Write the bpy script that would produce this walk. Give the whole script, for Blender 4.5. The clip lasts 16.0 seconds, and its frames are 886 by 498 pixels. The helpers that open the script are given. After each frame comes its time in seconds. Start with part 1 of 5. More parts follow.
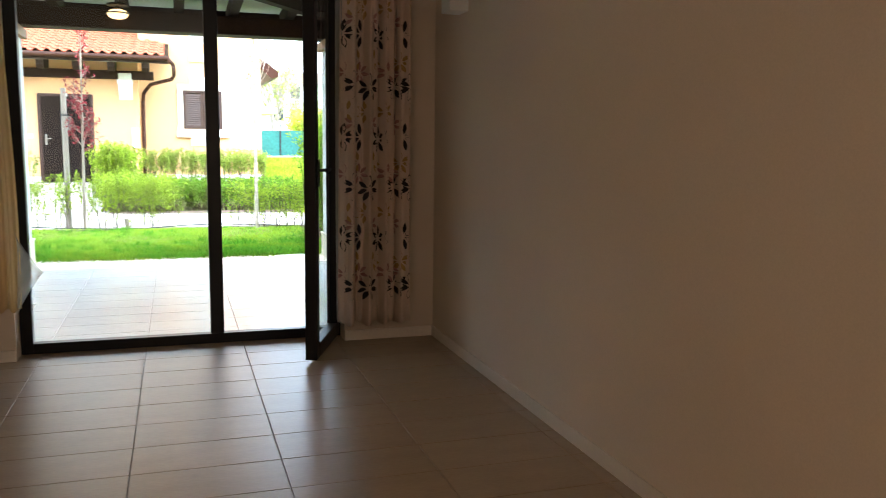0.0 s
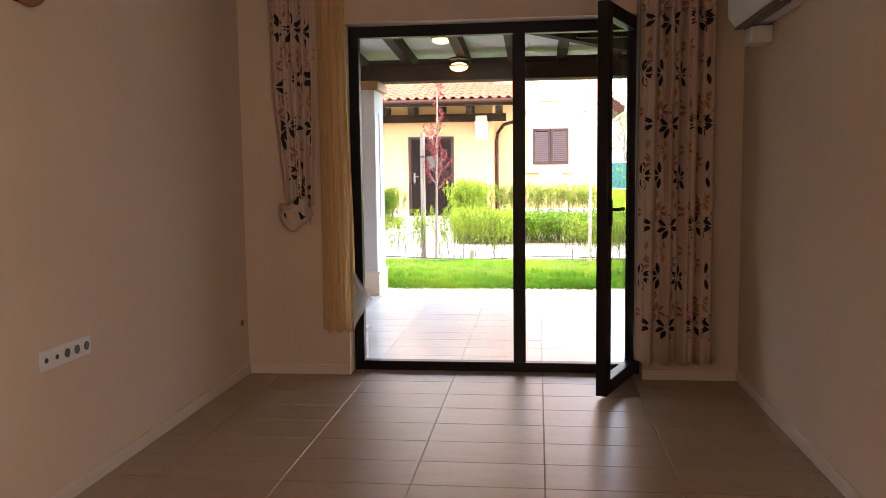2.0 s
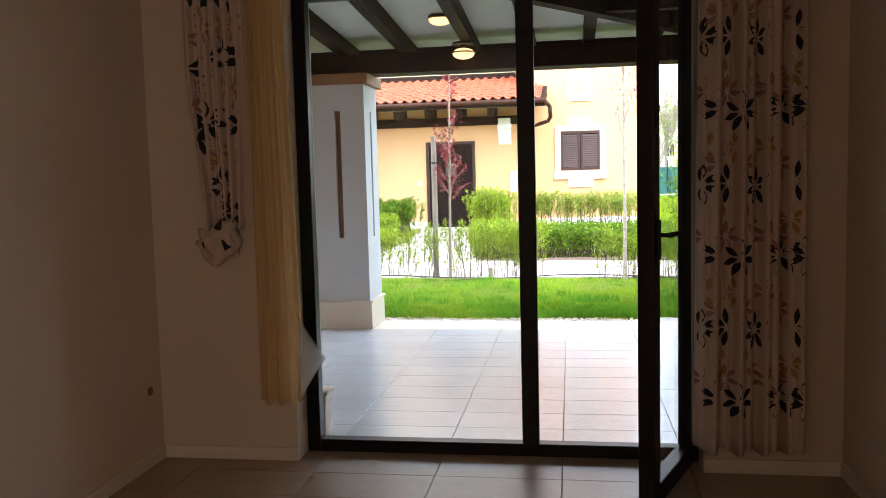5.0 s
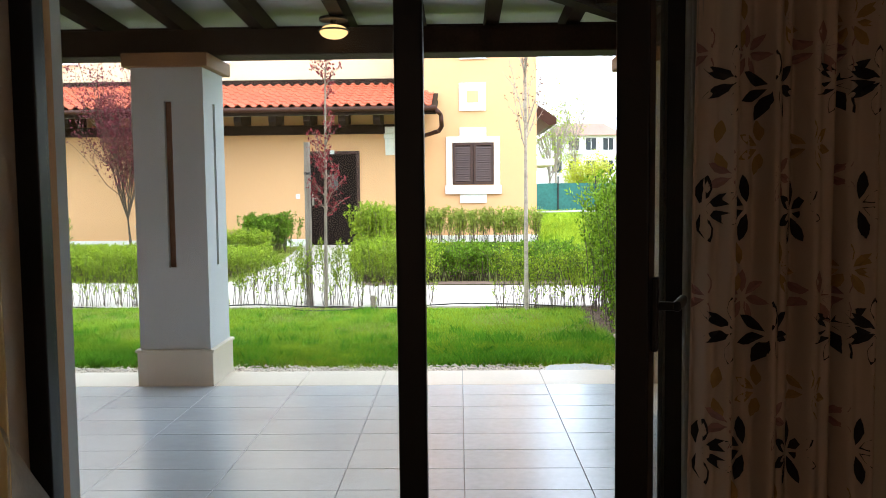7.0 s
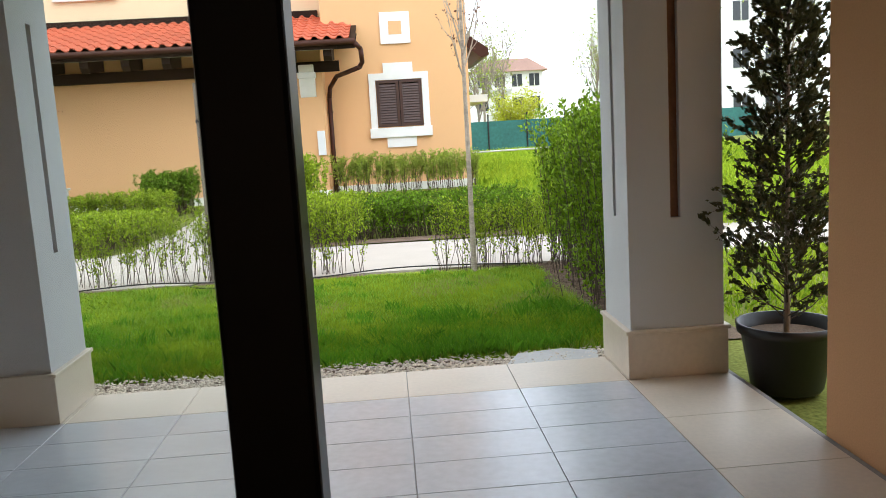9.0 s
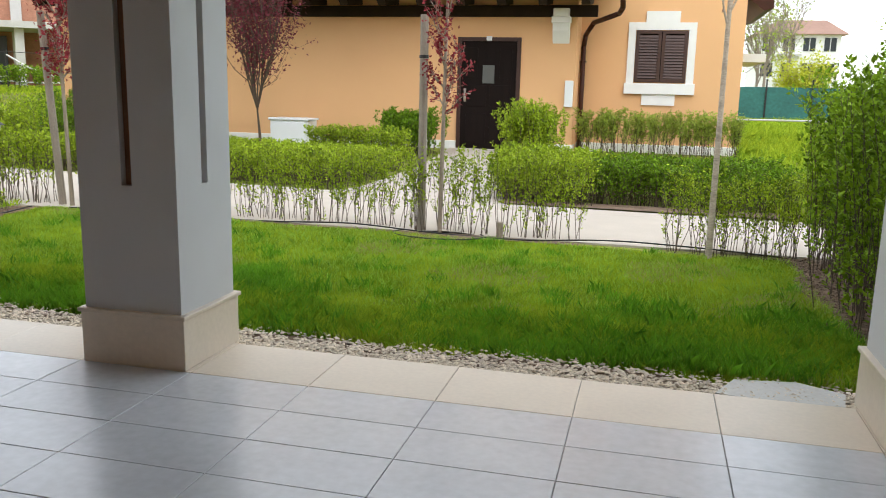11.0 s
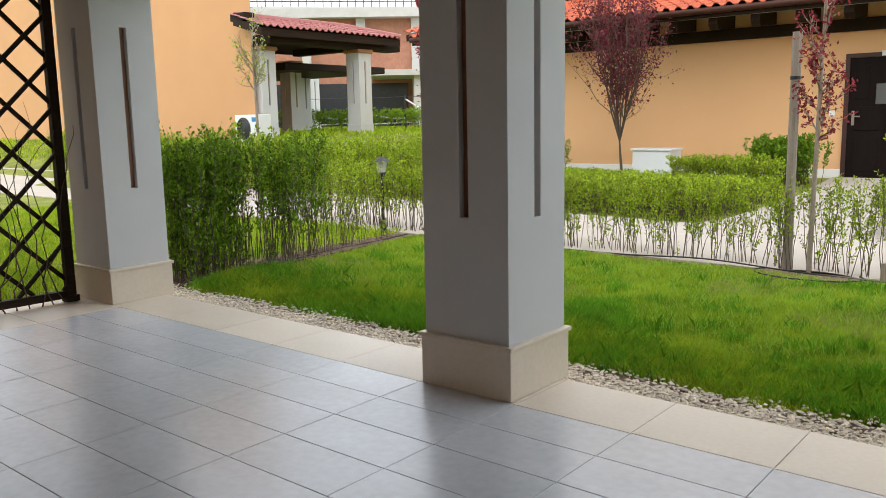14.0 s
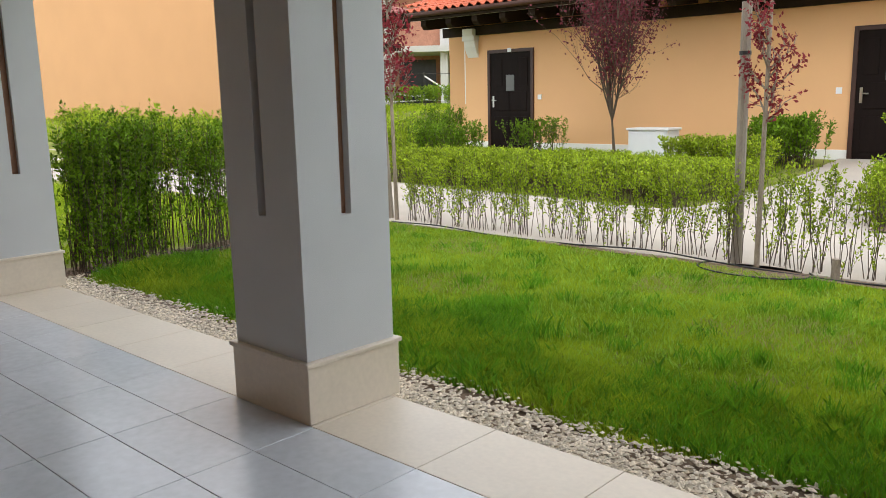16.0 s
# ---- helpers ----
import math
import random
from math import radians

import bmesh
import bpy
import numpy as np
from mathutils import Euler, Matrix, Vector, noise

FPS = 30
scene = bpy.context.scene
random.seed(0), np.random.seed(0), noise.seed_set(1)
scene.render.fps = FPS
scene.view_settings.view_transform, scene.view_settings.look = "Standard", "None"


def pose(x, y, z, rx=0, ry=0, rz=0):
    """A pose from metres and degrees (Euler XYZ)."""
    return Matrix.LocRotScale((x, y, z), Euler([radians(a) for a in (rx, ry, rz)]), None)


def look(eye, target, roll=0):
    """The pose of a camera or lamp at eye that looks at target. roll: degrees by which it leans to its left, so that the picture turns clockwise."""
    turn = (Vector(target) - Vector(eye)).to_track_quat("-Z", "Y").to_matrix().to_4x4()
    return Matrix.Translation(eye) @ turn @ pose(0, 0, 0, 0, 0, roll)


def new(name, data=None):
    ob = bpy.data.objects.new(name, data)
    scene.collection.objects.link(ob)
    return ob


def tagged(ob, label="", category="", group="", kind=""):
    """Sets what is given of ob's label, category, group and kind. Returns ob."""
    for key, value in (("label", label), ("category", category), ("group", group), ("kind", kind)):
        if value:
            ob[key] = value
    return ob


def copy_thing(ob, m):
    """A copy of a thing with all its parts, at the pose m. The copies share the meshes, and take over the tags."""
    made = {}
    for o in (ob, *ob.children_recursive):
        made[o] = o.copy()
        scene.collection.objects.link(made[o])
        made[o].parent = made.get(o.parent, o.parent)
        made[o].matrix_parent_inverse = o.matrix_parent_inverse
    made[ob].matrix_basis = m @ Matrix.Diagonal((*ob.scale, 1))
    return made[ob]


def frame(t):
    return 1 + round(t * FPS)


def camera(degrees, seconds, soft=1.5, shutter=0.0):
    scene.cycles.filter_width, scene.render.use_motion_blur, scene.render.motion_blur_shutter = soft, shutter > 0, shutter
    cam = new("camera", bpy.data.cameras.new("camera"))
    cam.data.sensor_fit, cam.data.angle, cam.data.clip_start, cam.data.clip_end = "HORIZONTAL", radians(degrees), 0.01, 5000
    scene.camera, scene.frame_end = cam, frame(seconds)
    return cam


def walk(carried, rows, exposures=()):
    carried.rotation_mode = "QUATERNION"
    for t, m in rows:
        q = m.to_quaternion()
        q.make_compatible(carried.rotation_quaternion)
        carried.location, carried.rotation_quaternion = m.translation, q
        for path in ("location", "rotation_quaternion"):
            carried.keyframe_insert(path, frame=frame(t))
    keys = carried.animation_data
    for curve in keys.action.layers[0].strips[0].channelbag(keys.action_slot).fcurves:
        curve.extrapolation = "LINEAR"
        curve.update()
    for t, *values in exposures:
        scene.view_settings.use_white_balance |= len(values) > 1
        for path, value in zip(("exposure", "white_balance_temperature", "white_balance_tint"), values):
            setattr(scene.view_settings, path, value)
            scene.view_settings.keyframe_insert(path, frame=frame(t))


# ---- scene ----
cam = camera(56.8, 16.0, soft=0.8, shutter=0.15)
PATH = [
    (0, (0.109, 0.117, 1.346), (0.724, 2.001, 1.083), 0.7),
    (0.5, (0.213, 0.075, 1.28), (0.46, 2.046, 1.054), 1.7),
    (1, (0.445, 0.066, 1.373), (0.216, 2.034, 1.096), 1.2),
    (1.5, (0.477, 0.042, 1.377), (0.234, 2.011, 1.123), -0.0),
    (2, (0.47, -0.053, 1.402), (0.24, 1.924, 1.214), -0.7),
    (2.5, (0.47, -0.017, 1.392), (0.207, 1.956, 1.202), -1.2),
    (3, (0.485, 0.194, 1.388), (0.268, 2.174, 1.203), -0.3),
    (3.2, (0.479, 0.3, 1.409), (0.276, 2.282, 1.235), -1.1),
    (5.5, (0.572, 1.881, 1.411), (0.234, 3.845, 1.243), -0.8),
    (6, (0.576, 2.247, 1.457), (0.312, 4.229, 1.406), 2.8),
    (6.5, (0.522, 2.79, 1.403), (0.416, 4.787, 1.362), 0.2),
    (7, (0.488, 3.181, 1.413), (0.447, 5.176, 1.272), -0.6),
    (7.5, (0.465, 3.569, 1.422), (0.441, 5.557, 1.205), 1.3),
    (8, (0.424, 3.98, 1.41), (0.603, 5.949, 1.106), -1.0),
    (8.2, (0.428, 4.165, 1.433), (0.646, 6.137, 1.181), -3.8),
    (10.3, (0.71, 5.582, 1.34), (0.557, 7.542, 0.973), 2.2),
    (10.5, (0.754, 5.662, 1.341), (0.505, 7.612, 0.97), 1.8),
    (11, (0.746, 5.779, 1.35), (0.271, 7.683, 0.967), 1.3),
    (11.5, (0.777, 5.818, 1.346), (0.171, 7.69, 0.988), 2.3),
    (12, (0.733, 5.833, 1.344), (-0.048, 7.645, 1.014), 1.6),
    (12.5, (0.744, 5.825, 1.36), (-0.245, 7.536, 1.05), 1.5),
    (13, (0.742, 5.854, 1.362), (-0.369, 7.491, 1.069), 1.7),
    (13.5, (0.734, 5.873, 1.36), (-0.486, 7.429, 1.055), 0.8),
    (14, (0.834, 5.997, 1.348), (-0.428, 7.517, 1.037), -1.1),
    (14.5, (0.863, 6.283, 1.375), (-0.252, 7.916, 1.079), -1.5),
    (15, (0.966, 6.509, 1.385), (-0.215, 8.102, 1.128), -1.4),
    (15.5, (1.207, 6.78, 1.379), (-0.125, 8.237, 1.058), -0.5),
    (16, (1.333, 7.083, 1.357), (-0.009, 8.521, 0.994), -1.3),
]
EXPOSURES = [(0, 2.88, 5450, 3), (0.5, 2.84, 5600, 5), (1.0, 2.86, 5900, 11), (2.0, 2.98, 6050, 21), (3.2, 2.94, 6050, 21), (5.5, 2.18, 5800, 9), (6.5, 1.95, 5800, 7), (7.5, 1.5, 5900, 6), (8.2, 1.27, 6000, 7), (10.3, 0.90, 6350, 8), (16, 0.87, 6550, 9)]
walk(cam, [(t, look(eye, target, roll)) for t, eye, target, roll in PATH], EXPOSURES)


# ---- world, sun, lamps ----
world = bpy.data.worlds.new("sky")
scene.world = world
world.use_nodes = True
wn, wl = world.node_tree.nodes, world.node_tree.links
sky = wn.new("ShaderNodeTexSky")
sky.sky_type, sky.sun_disc = "NISHITA", False
SUN_ELEV, SUN_AZ = radians(52), radians(150)      # azimuth clockwise from +y
sky.sun_elevation, sky.sun_rotation = SUN_ELEV, SUN_AZ
sky.air_density, sky.dust_density, sky.ozone_density = 1.0, 1.0, 1.0
veil = wn.new("ShaderNodeMix")                     # thin high cloud evens out the sky
veil.data_type = "RGBA"
veil.inputs[0].default_value, veil.inputs[7].default_value = 0.75, (9.4, 9.6, 10.0, 1)
wl.new(sky.outputs[0], veil.inputs[6])
wl.new(veil.outputs[2], wn["Background"].inputs["Color"])
wn["Background"].inputs["Strength"].default_value = 0.15
sun = new("sun", bpy.data.lights.new("sun", "SUN"))
sun.data.energy, sun.data.angle, sun.data.color = 0.5, radians(30), (1.0, 0.97, 0.93)
sun_dir = Vector((math.sin(SUN_AZ) * math.cos(SUN_ELEV), math.cos(SUN_AZ) * math.cos(SUN_ELEV), math.sin(SUN_ELEV)))
sun.matrix_world = look(sun_dir * 60, (0, 0, 0))

# warm fill lamp added out of view to brighten the back of the room
back = new("added_fill_light", bpy.data.lights.new("added_fill_light", "AREA"))
back.data.shape, back.data.size, back.data.size_y, back.data.energy, back.data.color = "RECTANGLE", 1.35, 1.25, 10.5, (1.0, 0.78, 0.58)
back.matrix_world = pose(1.86, -1.2, 1.55, 90, 0, 90)


# ---- materials ----
def mat(name, base, rough=0.6, metal=0.0, vary=0.12, scale=6.0, fine=60.0, bump=0.15, random_obj=0.0, spec=0.5, stretch=(1, 1, 1), island=0.0, tint=None, transmit=0.0):
    m = bpy.data.materials.new(name)
    m.use_nodes = True
    n, l = m.node_tree.nodes, m.node_tree.links
    p = n["Principled BSDF"]
    p.inputs["Roughness"].default_value, p.inputs["Metallic"].default_value = rough, metal
    p.inputs["Specular IOR Level"].default_value = spec
    mp = n.new("ShaderNodeMapping")
    mp.inputs["Scale"].default_value = stretch
    geo = n.new("ShaderNodeNewGeometry")
    l.new(geo.outputs["Position"], mp.inputs["Vector"])
    big, small = n.new("ShaderNodeTexNoise"), n.new("ShaderNodeTexNoise")
    for tex, s, d in ((big, scale, 3), (small, fine, 2)):
        tex.inputs["Scale"].default_value, tex.inputs["Detail"].default_value = s, d
        l.new(mp.outputs[0], tex.inputs["Vector"])
    mix = n.new("ShaderNodeMath")
    mix.operation = "ADD"
    l.new(big.outputs[0], mix.inputs[0])
    l.new(small.outputs[0], mix.inputs[1])
    last = mix.outputs[0]
    for amount, node, out in ((random_obj, "ShaderNodeObjectInfo", "Random"), (island, "ShaderNodeNewGeometry", "Random Per Island")):
        if amount:
            src = n.new(node)
            ma = n.new("ShaderNodeMath")
            ma.operation, ma.inputs[1].default_value = "MULTIPLY_ADD", amount
            l.new(src.outputs[out], ma.inputs[0])
            l.new(last, ma.inputs[2])
            last = ma.outputs[0]
    extra = (random_obj + island) / 2
    rng = n.new("ShaderNodeMapRange")
    rng.inputs["From Min"].default_value, rng.inputs["From Max"].default_value = 0.6, 1.4 + 2 * extra
    l.new(last, rng.inputs["Value"])
    ramp = n.new("ShaderNodeMix")
    ramp.data_type = "RGBA"
    lo = [c * (1 - vary) for c in base]
    hi = [min(1, c * (1 + vary)) for c in (tint or base)]
    ramp.inputs[6].default_value, ramp.inputs[7].default_value = (*lo, 1), (*hi, 1)
    l.new(rng.outputs[0], ramp.inputs[0])
    l.new(ramp.outputs[2], p.inputs["Base Color"])
    if bump:
        b = n.new("ShaderNodeBump")
        b.inputs["Strength"].default_value, b.inputs["Distance"].default_value = bump, 0.004
        l.new(small.outputs[0], b.inputs["Height"])
        l.new(b.outputs[0], p.inputs["Normal"])
    if transmit:
        tr = n.new("ShaderNodeBsdfTranslucent")
        l.new(ramp.outputs[2], tr.inputs["Color"])
        ms = n.new("ShaderNodeMixShader")
        ms.inputs[0].default_value = transmit
        l.new(p.outputs[0], ms.inputs[1])
        l.new(tr.outputs[0], ms.inputs[2])
        l.new(ms.outputs[0], n["Material Output"].inputs[0])
    return m


def glass_mat():
    """Clear pane: passes light, with a mirror gloss that rises towards grazing angles."""
    m = bpy.data.materials.new("clear_glass")
    m.use_nodes = True
    n, l = m.node_tree.nodes, m.node_tree.links
    n.remove(n["Principled BSDF"])
    tr, gl, ms, lw, pw, ma = (n.new("ShaderNode" + k) for k in ("BsdfTransparent", "BsdfGlossy", "MixShader", "LayerWeight", "Math", "Math"))
    gl.inputs["Roughness"].default_value = 0.02
    tr.inputs["Color"].default_value = (0.95, 0.97, 0.96, 1)
    pw.operation, pw.inputs[1].default_value = "POWER", 5.0
    ma.operation, ma.inputs[1].default_value, ma.inputs[2].default_value = "MULTIPLY_ADD", 0.4, 0.03
    lw.inputs[0].default_value = 0.5
    for a, c in ((lw.outputs["Facing"], pw.inputs[0]), (pw.outputs[0], ma.inputs[0]), (ma.outputs[0], ms.inputs[0]), (tr.outputs[0], ms.inputs[1]), (gl.outputs[0], ms.inputs[2]), (ms.outputs[0], n["Material Output"].inputs[0])):
        l.new(a, c)
    return m


def sheer_mat(name, color, cover):
    """Thin cloth: the share cover of the light meets threads, the rest passes."""
    m = bpy.data.materials.new(name)
    m.use_nodes = True
    n, l = m.node_tree.nodes, m.node_tree.links
    n.remove(n["Principled BSDF"])
    di, tl, tr, a, c = (n.new("ShaderNode" + k) for k in ("BsdfDiffuse", "BsdfTranslucent", "BsdfTransparent", "MixShader", "MixShader"))
    weave = n.new("ShaderNodeTexNoise")
    weave.inputs["Scale"].default_value = 40
    mr = n.new("ShaderNodeMapRange")
    mr.inputs["To Min"].default_value, mr.inputs["To Max"].default_value = cover - 0.1, cover + 0.1
    l.new(weave.outputs[0], mr.inputs["Value"])
    di.inputs["Color"].default_value = tl.inputs["Color"].default_value = (*color, 1)
    a.inputs[0].default_value = 0.5
    for s, t in ((di.outputs[0], a.inputs[1]), (tl.outputs[0], a.inputs[2]), (mr.outputs[0], c.inputs[0]), (tr.outputs[0], c.inputs[1]), (a.outputs[0], c.inputs[2]), (c.outputs[0], n["Material Output"].inputs[0])):
        l.new(s, t)
    return m


def glow_mat(name, color, strength):
    m = bpy.data.materials.new(name)
    m.use_nodes = True
    p = m.node_tree.nodes["Principled BSDF"]
    p.inputs["Base Color"].default_value = (*color, 1)
    p.inputs["Emission Color"].default_value, p.inputs["Emission Strength"].default_value = (*color, 1), strength
    return m


M = dict(
    plaster=mat("cream_wall_paint", (0.66, 0.55, 0.44), 0.85, vary=0.07, scale=0.9, fine=180, bump=0.1),
    white_plaster=mat("white_render", (0.57, 0.58, 0.58), 0.9, vary=0.05, scale=3, fine=220, bump=0.25),
    orange=mat("apricot_render", (0.72, 0.42, 0.205), 0.92, vary=0.06, scale=0.7, fine=120, bump=0.25),
    cream=mat("cream_render", (0.78, 0.62, 0.40), 0.92, vary=0.05, scale=0.9, fine=120, bump=0.2),
    trim=mat("white_stone_trim", (0.78, 0.77, 0.74), 0.8, vary=0.05, scale=5, fine=150),
    wood=mat("dark_stained_timber", (0.024, 0.014, 0.009), 0.65, vary=0.4, scale=4, fine=50, stretch=(1, 0.2, 1), spec=0.12),
    frame=mat("dark_brown_aluminium", (0.007, 0.006, 0.006), 0.4, vary=0.1, bump=0.02, spec=0.25),
    tile=mat("grey_porcelain_tile", (0.57, 0.595, 0.63), 0.24, vary=0.13, scale=2.5, fine=22, bump=0.03, random_obj=0.3, spec=0.9),
    floor_tile=mat("beige_porcelain_tile", (0.37, 0.27, 0.18), 0.36, vary=0.14, scale=4, fine=30, bump=0.04, random_obj=0.25, stretch=(1, 3, 1)),
    grout=mat("grey_grout", (0.23, 0.18, 0.135), 0.9, fine=200),
    stone=mat("beige_limestone", (0.69, 0.605, 0.49), 0.4, vary=0.10, scale=3, fine=40, bump=0.08, random_obj=0.35, spec=0.7),
    roof=mat("terracotta_tile", (0.46, 0.105, 0.048), 0.75, vary=0.25, scale=3, fine=60, random_obj=0.6, bump=0.2),
    roof_pink=mat("rose_terracotta_tile", (0.34, 0.12, 0.11), 0.6, vary=0.22, scale=3, fine=60, random_obj=0.6, bump=0.2),
    path=mat("pale_concrete", (0.44, 0.39, 0.33), 0.9, vary=0.10, scale=2, fine=60, bump=0.2),
    soil=mat("brown_mulch", (0.17, 0.115, 0.075), 0.95, vary=0.45, scale=8, fine=90, bump=0.8),
    ground=mat("green_turf", (0.14, 0.17, 0.03), 0.95, vary=0.4, scale=1.6, fine=40, bump=0.8, spec=0.1, tint=(0.21, 0.23, 0.055)),
    leaf=mat("fresh_hedge_leaf", (0.10, 0.22, 0.008), 0.6, vary=0.5, scale=5, fine=30, bump=0, island=1.0, transmit=0.20, spec=0.12, tint=(0.34, 0.44, 0.028)),
    leaf_mid=mat("mid_hedge_leaf", (0.050, 0.13, 0.007), 0.6, vary=0.5, scale=5, fine=30, bump=0, island=1.0, transmit=0.18, spec=0.12, tint=(0.24, 0.37, 0.02)),
    leaf_dark=mat("deep_hedge_leaf", (0.032, 0.088, 0.006), 0.6, vary=0.5, scale=5, fine=30, bump=0, island=1.0, transmit=0.15, spec=0.12, tint=(0.16, 0.28, 0.014)),
    maple=mat("crimson_maple_leaf", (0.24, 0.03, 0.04), 0.5, vary=0.5, scale=3, fine=30, bump=0, island=0.8, transmit=0.4, spec=0.2),
    bark=mat("grey_bark", (0.27, 0.22, 0.17), 0.9, vary=0.35, scale=10, fine=80, bump=0.6, stretch=(3, 3, 0.6)),
    pale_bark=mat("pale_knotted_bark", (0.40, 0.34, 0.27), 0.9, vary=0.45, scale=9, fine=60, bump=0.5, stretch=(0.6, 0.6, 1.6)),
    terrace_grout=mat("pale_grey_grout", (0.34, 0.33, 0.31), 0.9, fine=200),
    lantern=mat("milky_lantern_glass", (0.46, 0.48, 0.46), 0.3, vary=0.06, bump=0),
    tape=mat("white_plastic_tape", (0.75, 0.74, 0.72), 0.5, vary=0.05, bump=0),
    twig=mat("brown_stem", (0.085, 0.06, 0.04), 0.85, vary=0.3, scale=10, fine=80),
    stake=mat("weathered_grey_wood", (0.26, 0.22, 0.18), 0.85, vary=0.3, scale=6, fine=60, stretch=(4, 4, 0.5), bump=0.4),
    blade=mat("grass_blade", (0.10, 0.31, 0.012), 0.6, vary=0.28, scale=1.6, fine=6, bump=0, island=0.4, transmit=0.4, spec=0.15, tint=(0.48, 0.56, 0.04)),
    slot=mat("brown_slot_inlay", (0.22, 0.105, 0.055), 0.7, vary=0.2),
    capwood=mat("honey_timber", (0.30, 0.15, 0.06), 0.6, vary=0.3, scale=3, fine=40),
    ceilboard=mat("white_ceiling_board", (0.52, 0.52, 0.48), 0.8, vary=0.06),
    leaf_pale=mat("yellowish_young_leaf", (0.32, 0.40, 0.06), 0.5, vary=0.4, scale=3, fine=30, bump=0, island=0.8, transmit=0.35, spec=0.2),
    leaf_yellow=mat("bright_yellow_leaf", (0.48, 0.50, 0.03), 0.5, vary=0.4, scale=3, fine=30, bump=0, island=0.8, transmit=0.35),
    plum=mat("purple_plum_leaf", (0.17, 0.035, 0.05), 0.5, vary=0.5, scale=3, fine=30, bump=0, island=0.8, transmit=0.35, spec=0.2),
    bud=mat("reddish_bud", (0.20, 0.10, 0.06), 0.6, vary=0.3, bump=0),
    pipe=mat("brown_pipe_paint", (0.055, 0.020, 0.012), 0.5, vary=0.15, bump=0.03, spec=0.2),
    doorwood=mat("dark_door_wood", (0.010, 0.006, 0.005), 0.6, vary=0.3, scale=3, fine=40, stretch=(4, 4, 0.4), bump=0.1, spec=0.1),
    doorframe=mat("reddish_door_frame", (0.045, 0.017, 0.011), 0.5, vary=0.2),
    shutter=mat("brown_shutter_wood", (0.055, 0.024, 0.016), 0.5, vary=0.2, scale=4, fine=40),
    frost=mat("frosted_pane", (0.10, 0.105, 0.10), 0.35, vary=0.1),
    steel=mat("brushed_steel", (0.55, 0.54, 0.52), 0.3, metal=1.0, vary=0.05),
    paintwhite=mat("white_enamel", (0.72, 0.74, 0.75), 0.4, vary=0.04, bump=0.02),
    darkmetal=mat("black_painted_metal", (0.015, 0.015, 0.016), 0.45, vary=0.15, bump=0.05),
    blue=mat("blue_badge", (0.02, 0.18, 0.42), 0.4, vary=0.05, bump=0),
    brick=mat("raw_red_brick", (0.40, 0.19, 0.12), 0.9, vary=0.25, scale=4, fine=20, bump=0.3),
    concrete=mat("bare_concrete", (0.50, 0.49, 0.46), 0.9, vary=0.12, scale=2, fine=40, bump=0.2),
    dark=mat("dark_glass_and_doorway_shade", (0.03, 0.035, 0.04), 0.25, vary=0.2, bump=0),
    net=mat("green_shade_net", (0.03, 0.13, 0.115), 0.8, vary=0.3, scale=1, fine=8),
    skirting=mat("beige_skirting", (0.70, 0.62, 0.53), 0.5, vary=0.06),
    curtain=mat("cream_curtain_cloth", (0.66, 0.51, 0.41), 0.9, vary=0.06, scale=5, fine=400, bump=0.3, transmit=0.12),
    print_dark=mat("dark_leaf_print", (0.018, 0.016, 0.022), 0.9, vary=0.2, fine=400),
    print_beige=mat("beige_leaf_print", (0.44, 0.27, 0.10), 0.9, vary=0.1, fine=400),
    print_rose=mat("rose_leaf_print", (0.40, 0.21, 0.19), 0.9, vary=0.1, fine=400),
    sheer=sheer_mat("white_sheer_cloth", (0.75, 0.74, 0.70), 0.45),
    sheer_cream=sheer_mat("cream_sheer_cloth", (0.90, 0.72, 0.42), 0.68),
    conifer=mat("dark_conifer_spray", (0.045, 0.075, 0.030), 0.6, vary=0.5, scale=5, fine=20, bump=0, island=0.9, tint=(0.10, 0.09, 0.04), transmit=0.15, spec=0.2),
    gravel=mat("pale_river_gravel", (0.70, 0.61, 0.48), 0.85, vary=0.4, scale=20, fine=120, island=0.9),
    glow=glow_mat("warm_lamp_glass", (1.0, 0.55, 0.20), 0.55),
    tuft=mat("dark_tuft_blade", (0.08, 0.27, 0.015), 0.55, vary=0.4, scale=2, fine=9, bump=0, island=0.6, transmit=0.4, spec=0.2, tint=(0.20, 0.42, 0.025)),
    straw=mat("straw_blade", (0.46, 0.42, 0.17), 0.7, vary=0.3, scale=4, fine=9, bump=0, island=0.6, transmit=0.3, spec=0.1),
    young=mat("young_blade", (0.36, 0.55, 0.06), 0.45, vary=0.3, scale=4, fine=9, bump=0, island=0.7, transmit=0.35, spec=0.4),
    orange_deep=mat("deep_apricot_render", (0.57, 0.31, 0.145), 0.92, vary=0.06, scale=0.7, fine=120, bump=0.25),
    # distance haze is mixed into this roof colour
    roof_far=mat("hazed_rose_roof", (0.50, 0.31, 0.27), 0.8, vary=0.15, scale=1, fine=12),
    glass=glass_mat(),
)


# ---- mesh helpers ----
def box(bm, x0, x1, y0, y1, z0, z1, bevel=0.0):
    r = bmesh.ops.create_cube(bm, size=1.0, matrix=Matrix.Translation(((x0 + x1) / 2, (y0 + y1) / 2, (z0 + z1) / 2)) @ Matrix.Diagonal((x1 - x0, y1 - y0, z1 - z0, 1)))
    if bevel:
        edges = list({e for v in r["verts"] for e in v.link_edges})
        bmesh.ops.bevel(bm, geom=edges, offset=bevel, segments=2, affect="EDGES", profile=0.5)
    return bm


